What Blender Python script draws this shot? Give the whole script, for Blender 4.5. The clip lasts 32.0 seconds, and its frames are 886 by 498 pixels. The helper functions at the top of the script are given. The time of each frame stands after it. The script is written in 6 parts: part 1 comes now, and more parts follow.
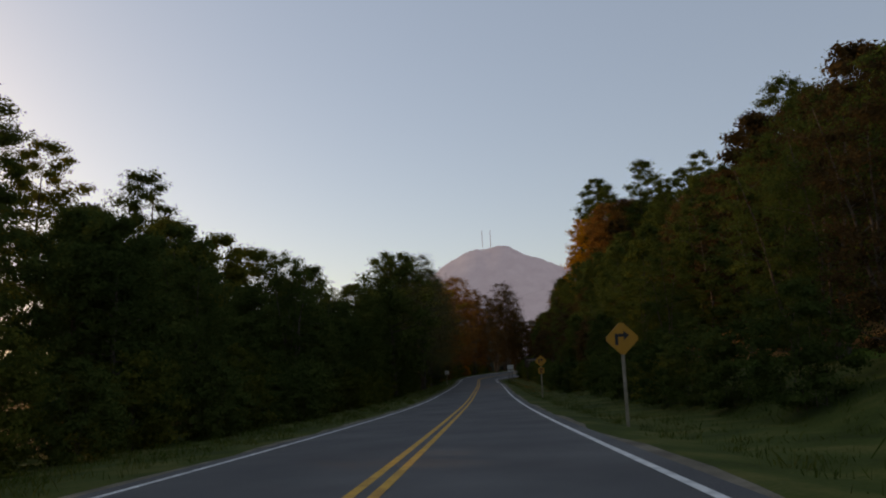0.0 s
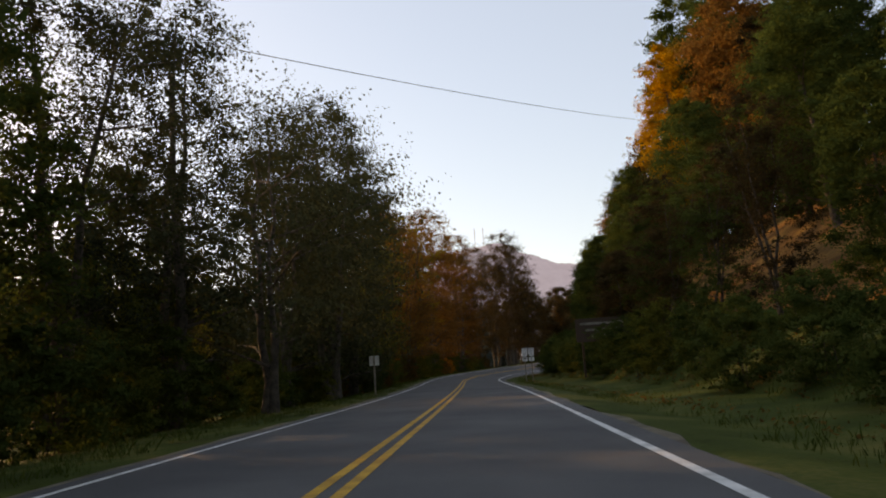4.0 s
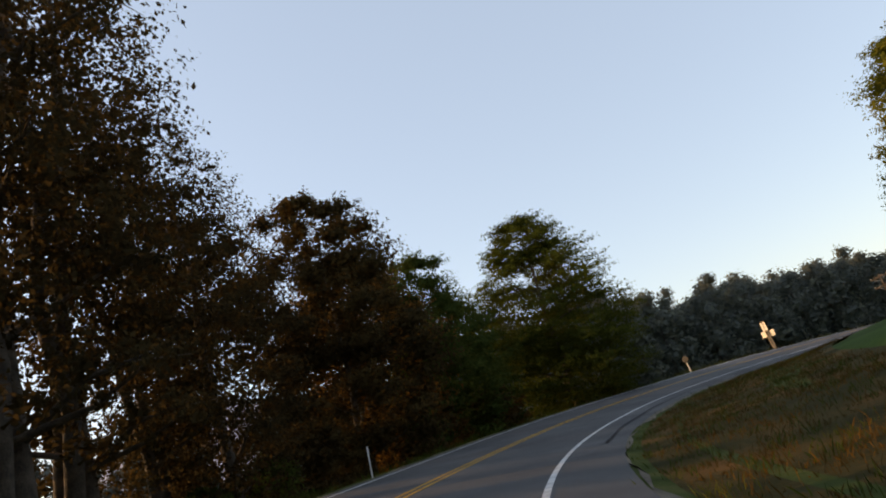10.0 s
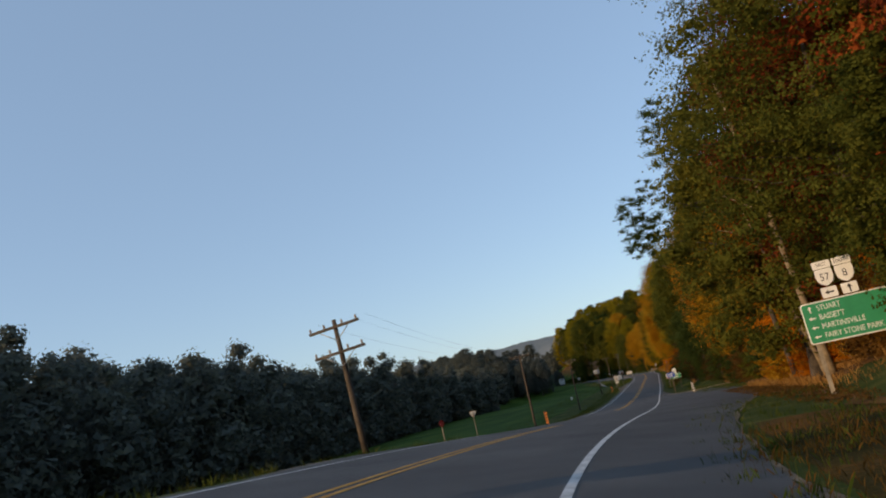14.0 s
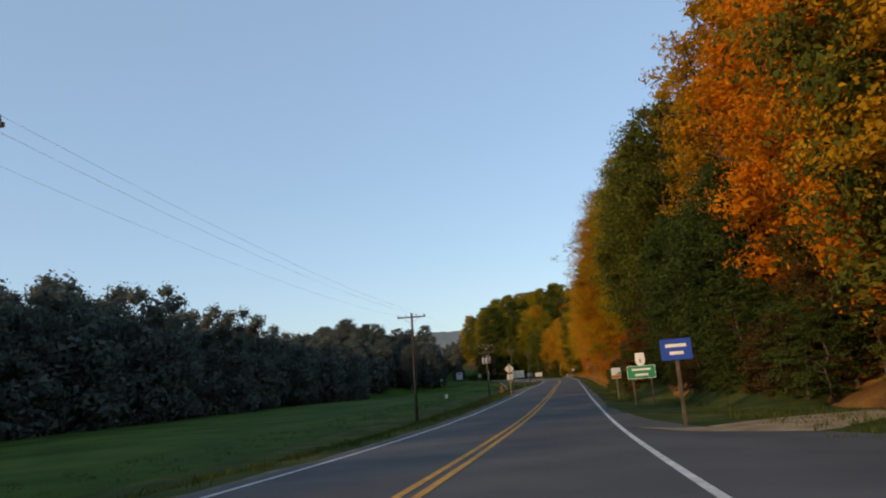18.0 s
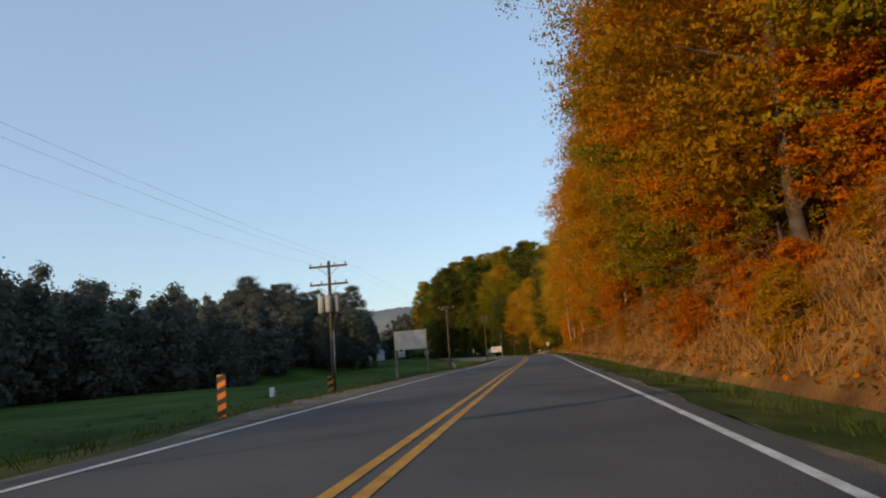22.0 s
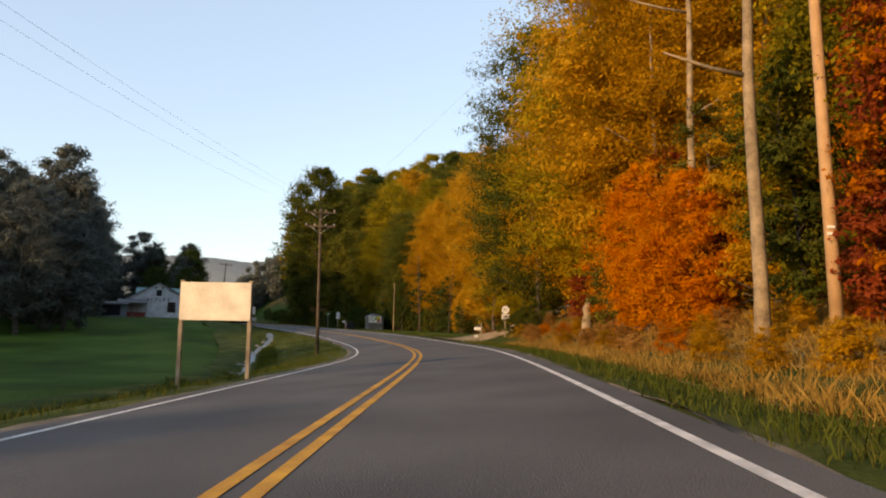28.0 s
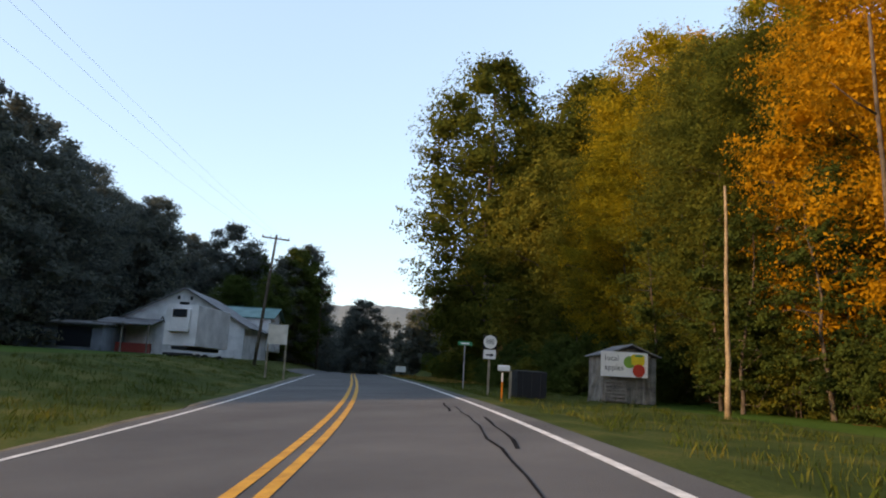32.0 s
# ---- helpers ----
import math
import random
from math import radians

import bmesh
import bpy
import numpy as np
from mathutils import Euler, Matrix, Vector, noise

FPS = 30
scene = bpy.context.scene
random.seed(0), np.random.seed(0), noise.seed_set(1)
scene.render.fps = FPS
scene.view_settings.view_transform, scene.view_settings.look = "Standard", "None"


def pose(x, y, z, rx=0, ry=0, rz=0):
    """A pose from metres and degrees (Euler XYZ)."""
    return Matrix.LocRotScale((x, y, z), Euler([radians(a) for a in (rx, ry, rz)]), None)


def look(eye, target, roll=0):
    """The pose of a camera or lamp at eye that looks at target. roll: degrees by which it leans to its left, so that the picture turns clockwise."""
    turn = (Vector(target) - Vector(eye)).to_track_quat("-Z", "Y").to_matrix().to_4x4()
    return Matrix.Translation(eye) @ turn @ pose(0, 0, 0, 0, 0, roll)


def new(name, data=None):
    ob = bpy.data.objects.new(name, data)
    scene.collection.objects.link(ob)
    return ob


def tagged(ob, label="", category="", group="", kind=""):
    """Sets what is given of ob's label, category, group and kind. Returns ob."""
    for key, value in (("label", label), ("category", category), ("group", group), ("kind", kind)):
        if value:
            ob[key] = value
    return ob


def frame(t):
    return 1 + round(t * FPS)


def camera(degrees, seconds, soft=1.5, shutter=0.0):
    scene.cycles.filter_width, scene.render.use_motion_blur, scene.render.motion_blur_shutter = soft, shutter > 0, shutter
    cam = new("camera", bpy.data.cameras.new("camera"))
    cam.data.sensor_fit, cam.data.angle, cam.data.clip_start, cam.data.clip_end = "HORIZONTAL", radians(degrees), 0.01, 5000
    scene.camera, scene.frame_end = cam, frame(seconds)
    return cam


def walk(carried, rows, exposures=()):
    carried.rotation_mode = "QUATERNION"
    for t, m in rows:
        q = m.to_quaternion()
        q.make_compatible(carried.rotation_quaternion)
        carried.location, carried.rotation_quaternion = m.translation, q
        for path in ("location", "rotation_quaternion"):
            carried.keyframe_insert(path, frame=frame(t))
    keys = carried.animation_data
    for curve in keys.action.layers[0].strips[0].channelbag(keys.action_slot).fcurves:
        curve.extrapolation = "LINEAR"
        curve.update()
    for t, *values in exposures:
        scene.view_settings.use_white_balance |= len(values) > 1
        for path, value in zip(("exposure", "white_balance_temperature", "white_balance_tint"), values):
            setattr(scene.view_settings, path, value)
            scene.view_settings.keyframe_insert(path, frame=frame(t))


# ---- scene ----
cam = camera(62.7, 32.0, soft=2.0)
# seconds, x, y, z, yaw, pitch, roll
PATH = [
    (0.0, 1.48, -20.02, 1.91, 3.20, 8.95, 2.32),
    (0.5, 1.58, -12.12, 1.59, 2.42, 7.85, 2.08),
    (1.0, 1.62, -2.50, 1.22, 2.17, 6.55, 2.40),
    (1.5, 1.59, 7.15, 0.88, 4.13, 6.96, 1.46),
    (2.0, 1.66, 16.96, 0.57, 1.07, 8.02, 2.40),
    (2.5, 1.75, 26.97, 0.28, 1.70, 8.59, 2.93),
    (4.5, 1.93, 67.17, -0.37, 3.01, 9.80, 3.71),
    (5.0, 2.00, 77.30, -0.46, 4.40, 13.00, 1.86),
    (5.5, 2.12, 87.50, -0.55, 6.54, 11.09, 3.96),
    (6.0, 2.20, 97.72, -0.65, 4.87, 10.68, 6.05),
    (6.5, 2.26, 107.94, -0.75, 5.05, 11.85, 6.72),
    (7.0, 2.39, 118.19, -0.84, 3.57, 11.76, 7.83),
    (7.5, 2.28, 128.49, -0.90, 2.21, 11.89, 11.11),
    (8.0, 2.77, 138.85, -0.96, 0.67, 13.67, 10.51),
    (8.5, 3.50, 149.27, -0.96, -1.08, 13.81, 12.36),
    (9.0, 5.74, 159.60, -0.98, -4.70, 14.18, 12.00),
    (9.5, 8.38, 170.04, -0.92, -11.11, 16.66, 15.53),
    (10.0, 12.32, 179.99, -0.87, -17.48, 16.58, 17.28),
    (10.5, 16.40, 189.57, -0.70, -23.35, 16.16, 15.81),
    (11.0, 21.49, 198.46, -0.51, -29.90, 17.39, 16.02),
    (11.5, 27.41, 206.76, -0.27, -36.94, 18.02, 18.04),
    (12.0, 34.71, 213.53, -0.08, -41.77, 15.84, 16.67),
    (12.5, 42.36, 219.51, 0.11, -50.16, 16.19, 16.82),
    (13.0, 50.95, 223.54, 0.08, -56.27, 14.76, 15.41),
    (13.5, 59.48, 227.36, 0.07, -61.47, 13.54, 10.65),
    (14.0, 68.39, 230.06, -0.05, -64.99, 12.63, 12.11),
    (14.5, 77.39, 232.57, -0.09, -68.81, 11.30, 16.23),
    (16.5, 114.16, 238.55, -1.35, -70.63, 10.17, 6.65),
    (17.0, 123.38, 240.08, -1.68, -71.17, 9.34, 5.08),
    (17.5, 132.52, 241.51, -1.99, -71.65, 10.32, 4.69),
    (18.0, 141.87, 243.05, -2.27, -71.85, 10.76, 4.35),
    (18.5, 151.29, 244.68, -2.54, -72.28, 11.36, 4.16),
    (19.0, 160.77, 246.29, -2.74, -71.73, 11.63, 3.91),
    (19.5, 170.40, 247.74, -2.86, -73.41, 10.87, 1.68),
    (20.0, 179.90, 249.32, -2.91, -72.60, 10.25, 2.34),
    (20.5, 189.41, 250.61, -2.90, -73.58, 9.07, 3.91),
    (21.0, 198.97, 251.99, -2.86, -73.43, 9.45, 5.01),
    (21.5, 208.66, 253.41, -2.80, -74.16, 9.67, 2.88),
    (22.0, 218.42, 254.74, -2.71, -73.98, 8.96, 4.24),
    (22.5, 228.25, 256.07, -2.59, -74.44, 8.92, 3.54),
    (23.0, 238.19, 257.63, -2.47, -73.81, 9.45, 3.56),
    (23.5, 248.31, 259.14, -2.36, -73.48, 9.25, 3.59),
    (24.0, 258.36, 260.66, -2.26, -73.73, 9.48, 3.54),
    (24.5, 268.32, 262.09, -2.17, -74.25, 8.26, 3.48),
    (25.0, 278.38, 263.32, -2.06, -74.98, 8.13, 3.47),
    (25.5, 288.72, 264.92, -1.94, -75.68, 7.47, 5.34),
    (27.5, 330.87, 272.19, -1.49, -80.10, 7.13, 2.05),
    (28.0, 341.43, 274.34, -1.44, -80.00, 6.39, -0.93),
    (28.5, 352.31, 275.89, -1.39, -78.98, 6.51, -0.26),
    (29.0, 363.32, 277.53, -1.38, -79.46, 5.19, -0.87),
    (29.5, 374.30, 279.44, -1.41, -78.23, 4.84, -3.22),
    (30.0, 385.26, 281.92, -1.47, -76.47, 4.87, -3.29),
    (30.5, 396.11, 284.94, -1.47, -74.01, 7.62, -0.21),
    (31.0, 406.70, 288.72, -1.38, -70.11, 7.89, -1.63),
    (31.5, 416.79, 293.44, -1.23, -65.88, 8.86, -1.82),
    (32.0, 426.50, 298.68, -1.05, -62.53, 10.45, -3.16),
]
# seconds, stops, white balance and tint
EXPO = [(0.0, -0.27, 12200, 26), (1.0, -0.18, 12000, 26), (2.0, 0.06, 12200, 26), (2.5, 0.15, 12400, 26), (5.0, 0.75, 15500, 30), (7.0, 0.6, 14800, 29), (8.5, 0.66, 14000, 28), (10.5, 0.5, 11300, 23), (12.0, 0.2, 8800, 17), (13.0, -0.04, 8700, 17), (14.5, -0.1, 8700, 17), (16.5, 0.0, 8800, 17), (20.0, 0.08, 9000, 16), (25.0, 0.28, 9900, 18), (28.0, 0.68, 11300, 22), (30.0, 1.06, 12400, 23), (31.0, 0.88, 10500, 20), (32.0, 0.92, 10000, 21)]
walk(cam, [(t, pose(x, y, z, 90 + p, r, w)) for t, x, y, z, w, p, r in PATH], EXPO)

# ---- sky and sun ----
SUN_AZ, SUN_EL = 55.0, 12.5          # degrees to the left of +y, above the horizon
world = bpy.data.worlds.new("sky")
scene.world = world
world.use_nodes = True
wn = world.node_tree.nodes
wn.clear()
sky = wn.new("ShaderNodeTexSky")
sky.sky_type, sky.sun_disc = "NISHITA", False
sky.sun_elevation, sky.sun_rotation = radians(SUN_EL), radians(-SUN_AZ)
sky.air_density, sky.dust_density, sky.ozone_density = 1.0, 0.75, 3.7
bg = wn.new("ShaderNodeBackground")
bg.inputs["Strength"].default_value = 0.285
wo = wn.new("ShaderNodeOutputWorld")
# thin morning haze evens the sky out
haze = wn.new("ShaderNodeMix")
haze.data_type = "RGBA"
haze.inputs["Factor"].default_value = 0.5
haze.inputs["B"].default_value = (0.98, 1.86, 3.3, 1)
world.node_tree.links.new(sky.outputs[0], haze.inputs["A"])
world.node_tree.links.new(haze.outputs["Result"], bg.inputs["Color"])
world.node_tree.links.new(bg.outputs[0], wo.inputs["Surface"])
sun_data = bpy.data.lights.new("sun", "SUN")
sun_data.energy, sun_data.angle, sun_data.color = 3.0, radians(0.6), (1.0, 0.78, 0.52)
sun = new("sun", sun_data)
sun_dir = Vector((-math.sin(radians(SUN_AZ)) * math.cos(radians(SUN_EL)), math.cos(radians(SUN_AZ)) * math.cos(radians(SUN_EL)), math.sin(radians(SUN_EL))))
sun.matrix_world = look(sun_dir * 300, (0, 0, 0))


# ---- materials ----
def surface(name, lo, hi, scale=4.0, rough=0.85, bump=0.3, fine=30.0, metal=0.0, third=None, spec=0.3, obj=0.0):
    """A two-scale mottled surface between two base colours, with relief."""
    m = bpy.data.materials.new(name)
    m.use_nodes = True
    n, l = m.node_tree.nodes, m.node_tree.links
    b = n["Principled BSDF"]
    tc = n.new("ShaderNodeTexCoord")
    big, small = n.new("ShaderNodeTexNoise"), n.new("ShaderNodeTexNoise")
    big.inputs["Scale"].default_value, big.inputs["Detail"].default_value = scale, 5.0
    small.inputs["Scale"].default_value, small.inputs["Detail"].default_value = fine, 3.0
    for t in (big, small):
        l.new(tc.outputs["Object"], t.inputs["Vector"])
    mixf = n.new("ShaderNodeMath")
    mixf.operation = "MULTIPLY_ADD"
    l.new(small.outputs["Fac"], mixf.inputs[0])
    mixf.inputs[1].default_value = 0.5
    half = n.new("ShaderNodeMath")
    half.operation = "MULTIPLY_ADD"
    l.new(big.outputs["Fac"], half.inputs[0])
    half.inputs[1].default_value, half.inputs[2].default_value = 1.3, -0.4
    l.new(half.outputs[0], mixf.inputs[2])
    fac = mixf.outputs[0]
    if obj:
        oi = n.new("ShaderNodeObjectInfo")
        add = n.new("ShaderNodeMath")
        add.operation = "MULTIPLY_ADD"
        l.new(oi.outputs["Random"], add.inputs[0])
        add.inputs[1].default_value = obj
        l.new(fac, add.inputs[2])
        fac = add.outputs[0]
    ramp = n.new("ShaderNodeValToRGB")
    ramp.color_ramp.elements[0].color, ramp.color_ramp.elements[0].position = (*lo, 1), 0.25
    ramp.color_ramp.elements[1].color, ramp.color_ramp.elements[1].position = (*hi, 1), 0.8
    if third:
        e = ramp.color_ramp.elements.new(0.52)
        e.color = (*third, 1)
    l.new(fac, ramp.inputs["Fac"])
    l.new(ramp.outputs["Color"], b.inputs["Base Color"])
    b.inputs["Roughness"].default_value, b.inputs["Metallic"].default_value = rough, metal
    b.inputs["Specular IOR Level"].default_value = spec
    if bump:
        bp = n.new("ShaderNodeBump")
        bp.inputs["Strength"].default_value, bp.inputs["Distance"].default_value = bump, 0.03
        l.new(small.outputs["Fac"], bp.inputs["Height"])
        l.new(bp.outputs["Normal"], b.inputs["Normal"])
    return m


def leafy(name, a, b, c, through_light=0.45):
    """Leaves: each one its own tint between three, light passing through."""
    m = bpy.data.materials.new(name)
    m.use_nodes = True
    n, l = m.node_tree.nodes, m.node_tree.links
    n.remove(n["Principled BSDF"])
    geo, oi = n.new("ShaderNodeNewGeometry"), n.new("ShaderNodeObjectInfo")
    tc, nz = n.new("ShaderNodeTexCoord"), n.new("ShaderNodeTexNoise")
    nz.inputs["Scale"].default_value = 0.45
    l.new(tc.outputs["Object"], nz.inputs["Vector"])
    s1, s2 = n.new("ShaderNodeMath"), n.new("ShaderNodeMath")
    s1.operation = s2.operation = "MULTIPLY_ADD"
    l.new(geo.outputs["Random Per Island"], s1.inputs[0])
    s1.inputs[1].default_value = 0.26
    l.new(oi.outputs["Random"], s2.inputs[0])
    s2.inputs[1].default_value = 0.3
    l.new(s2.outputs[0], s1.inputs[2])
    s3 = n.new("ShaderNodeMath")
    s3.operation = "MULTIPLY_ADD"
    l.new(nz.outputs["Fac"], s3.inputs[0])
    s3.inputs[1].default_value, s3.inputs[2].default_value = 0.9, -0.24
    l.new(s3.outputs[0], s2.inputs[2])
    ramp = n.new("ShaderNodeValToRGB")
    els = ramp.color_ramp.elements
    els[0].color, els[0].position = (*a, 1), 0.1
    els[1].color, els[1].position = (*c, 1), 0.9
    e = els.new(0.5)
    e.color = (*b, 1)
    l.new(s1.outputs[0], ramp.inputs["Fac"])
    d, t, mix = n.new("ShaderNodeBsdfDiffuse"), n.new("ShaderNodeBsdfTranslucent"), n.new("ShaderNodeMixShader")
    mix.inputs[0].default_value = through_light
    l.new(ramp.outputs["Color"], d.inputs["Color"])
    l.new(ramp.outputs["Color"], t.inputs["Color"])
    l.new(d.outputs[0], mix.inputs[1])
    l.new(t.outputs[0], mix.inputs[2])
    l.new(mix.outputs[0], n["Material Output"].inputs["Surface"])
    return m


def plain(name, col, rough=0.5, metal=0.0, wear=0.12):
    return surface(name, tuple(c * (1 - wear) for c in col), tuple(min(1, c * (1 + wear * 0.4)) for c in col), 2.5, rough, 0.06, 25, metal)


M_ASPHALT = surface("asphalt", (0.070, 0.070, 0.071), (0.118, 0.116, 0.114), 0.35, 0.88, 0.5, 60, third=(0.091, 0.091, 0.091), spec=0.22)
M_SEAM = surface("dark_seam", (0.036, 0.036, 0.037), (0.062, 0.061, 0.06), 1.2, 0.95, 0.4, 40, spec=0.1)
M_TAR = surface("tar", (0.010, 0.010, 0.011), (0.022, 0.022, 0.023), 2.0, 0.97, 0.3, 30, spec=0.04)
M_APRON = surface("worn_asphalt", (0.08, 0.075, 0.07), (0.15, 0.14, 0.125), 0.4, 0.9, 0.6, 40)
M_WHITE_LINE = surface("white_road_paint", (0.42, 0.42, 0.40), (0.78, 0.77, 0.74), 3.0, 0.7, 0.2, 35)
M_YELLOW_LINE = surface("yellow_road_paint", (0.40, 0.17, 0.012), (0.68, 0.33, 0.025), 3.0, 0.7, 0.2, 35)
M_GRAVEL = surface("gravel", (0.08, 0.062, 0.045), (0.25, 0.20, 0.145), 1.2, 0.95, 0.8, 28, third=(0.15, 0.12, 0.085))
M_DRIVE = surface("drive_gravel", (0.22, 0.145, 0.08), (0.46, 0.33, 0.19), 1.0, 0.95, 0.8, 24, third=(0.33, 0.23, 0.13))
M_SOIL = surface("grass_ground", (0.020, 0.044, 0.008), (0.066, 0.105, 0.02), 0.12, 0.95, 0.6, 5, third=(0.036, 0.080, 0.013), spec=0.05)
M_VERGE = surface("verge_grass", (0.028, 0.042, 0.010), (0.11, 0.10, 0.03), 0.5, 0.95, 0.7, 12, third=(0.05, 0.068, 0.016), spec=0.05)
M_LITTER = surface("leaf_litter", (0.085, 0.038, 0.012), (0.32, 0.16, 0.045), 0.6, 0.95, 0.8, 14, third=(0.18, 0.085, 0.026), spec=0.1)
M_DRY = surface("dry_grass_ground", (0.13, 0.09, 0.028), (0.36, 0.235, 0.075), 0.7, 0.95, 0.7, 14, third=(0.24, 0.16, 0.05))
M_BARK = surface("bark", (0.035, 0.028, 0.022), (0.12, 0.095, 0.075), 3.0, 0.95, 0.8, 18)
M_PALE_BARK = surface("pale_bark", (0.13, 0.098, 0.064), (0.34, 0.26, 0.17), 2.2, 0.9, 0.6, 14)
M_POLE = surface("pole_wood", (0.045, 0.034, 0.026), (0.13, 0.098, 0.07), 1.5, 0.9, 0.6, 22)
M_POLE_TAN = surface("tan_pole_wood", (0.32, 0.19, 0.10), (0.50, 0.32, 0.18), 1.5, 0.85, 0.5, 22)
M_POST = surface("sign_post_wood", (0.16, 0.13, 0.095), (0.34, 0.285, 0.21), 2.5, 0.9, 0.4, 22)
M_METAL = surface("galvanised", (0.30, 0.31, 0.32), (0.50, 0.51, 0.52), 3.0, 0.45, 0.1, 30, metal=0.8)
M_SIGN_BACK = surface("sign_back_aluminium", (0.45, 0.42, 0.36), (0.66, 0.62, 0.54), 1.8, 0.5, 0.05, 20, metal=0.25)
M_SIGN_GREEN = plain("sign_green", (0.01, 0.24, 0.11), 0.45)
M_SIGN_WHITE = plain("sign_white", (0.76, 0.75, 0.71), 0.45)
M_SIGN_BLACK = plain("sign_black", (0.015, 0.015, 0.017), 0.5)
M_SIGN_BLUE = plain("sign_blue", (0.02, 0.07, 0.36), 0.45)
M_SIGN_YELLOW = plain("sign_amber", (0.44, 0.18, 0.015), 0.45)
M_SIGN_BROWN = plain("sign_brown", (0.055, 0.03, 0.018), 0.55)
M_SIGN_RED = plain("sign_red", (0.45, 0.03, 0.025), 0.45)
M_ORANGE = plain("marker_orange", (0.70, 0.20, 0.02), 0.5)
M_BARN = surface("white_barn_siding", (0.42, 0.44, 0.46), (0.74, 0.75, 0.76), 0.8, 0.75, 0.2, 18)
M_ROOF_GREEN = surface("green_metal_roof", (0.05, 0.16, 0.16), (0.11, 0.26, 0.25), 0.8, 0.5, 0.2, 12)
M_ROOF_GREY = surface("grey_roof", (0.10, 0.105, 0.11), (0.22, 0.22, 0.23), 0.9, 0.7, 0.3, 14)
# also fills doorways, vents and bays in place of their inner shade
M_DARK_PANEL = plain("dark_glass_and_openings", (0.02, 0.024, 0.03), 0.12)
M_OLD_WOOD = surface("weathered_boards", (0.10, 0.09, 0.08), (0.30, 0.27, 0.23), 2.0, 0.92, 0.6, 24)
M_RUBBER = plain("rubber", (0.018, 0.018, 0.02), 0.85)
M_BLACK_PAINT = plain("black_paint", (0.02, 0.022, 0.026), 0.5)
M_TRAILER = surface("trailer_white", (0.46, 0.47, 0.48), (0.74, 0.74, 0.74), 0.7, 0.5, 0.1, 10)
M_BLUE_GREY = surface("blue_grey_siding", (0.11, 0.14, 0.18), (0.22, 0.26, 0.31), 0.7, 0.75, 0.2, 12)
M_RED_PAINT = plain("faded_red_paint", (0.30, 0.05, 0.04), 0.5)
M_CAR_SILVER = plain("silver_car_paint", (0.42, 0.43, 0.46), 0.3, 0.4)
M_CAR_DARK = plain("dark_car_paint", (0.03, 0.035, 0.05), 0.3, 0.3)
M_WATER = plain("stream_water", (0.10, 0.12, 0.13), 0.42)
M_GREY_BOX = plain("transformer_grey", (0.30, 0.32, 0.33), 0.5)
M_CERAMIC = plain("insulator", (0.30, 0.26, 0.22), 0.3)
M_WIRE = plain("wire", (0.03, 0.03, 0.03), 0.6)
M_APPLE_RED = plain("painted_red", (0.55, 0.05, 0.03), 0.5)
M_APPLE_YELLOW = plain("painted_yellow", (0.75, 0.52, 0.04), 0.5)
M_APPLE_GREEN = plain("painted_green", (0.18, 0.36, 0.06), 0.5)
LEAF = {
    "green": leafy("green_leaves", (0.028, 0.046, 0.013), (0.055, 0.082, 0.022), (0.10, 0.12, 0.03), 0.42),
    "olive": leafy("olive_leaves", (0.04, 0.055, 0.012), (0.09, 0.10, 0.02), (0.20, 0.17, 0.03), 0.42),
    "gold": leafy("golden_leaves", (0.20, 0.105, 0.013), (0.44, 0.22, 0.02), (0.62, 0.36, 0.045), 0.48),
    "orange": leafy("orange_leaves", (0.26, 0.08, 0.013), (0.55, 0.165, 0.015), (0.70, 0.29, 0.03), 0.5),
    "red": leafy("red_leaves", (0.10, 0.028, 0.016), (0.26, 0.05, 0.02), (0.40, 0.11, 0.03)),
    "rust": leafy("rust_leaves", (0.06, 0.036, 0.015), (0.16, 0.08, 0.024), (0.30, 0.15, 0.04), 0.58),
    "lime": leafy("yellowing_leaves", (0.09, 0.092, 0.012), (0.23, 0.185, 0.018), (0.45, 0.31, 0.03), 0.45),
    # green with the darkness of backlit crowns put into its colour
    "backlit": leafy("shaded_leaves", (0.030, 0.034, 0.018), (0.048, 0.054, 0.026), (0.085, 0.085, 0.038), 0.2),
    # brown darkened in the colour itself, for silhouettes and shaded undergrowth
    "umber": leafy("shade_brown_leaves", (0.03, 0.023, 0.013), (0.068, 0.046, 0.02), (0.14, 0.085, 0.03), 0.4),
    # distance haze mixed into this leaf colour as a pale blue-grey
    "far": leafy("haze_tinted_leaves", (0.066, 0.085, 0.082), (0.105, 0.122, 0.11), (0.145, 0.148, 0.10), 0.35),
    "brush": leafy("dry_brush", (0.17, 0.08, 0.024), (0.36, 0.18, 0.052), (0.5, 0.28, 0.10), 0.35),
    "grass": leafy("grass_blades", (0.022, 0.04, 0.008), (0.05, 0.078, 0.016), (0.14, 0.13, 0.035), 0.3),
    "mound": leafy("mound_grass_blades", (0.028, 0.03, 0.008), (0.11, 0.06, 0.018), (0.24, 0.12, 0.035), 0.3),
    "straw": leafy("dry_grass_blades", (0.16, 0.095, 0.025), (0.32, 0.195, 0.055), (0.44, 0.29, 0.09), 0.3),
}

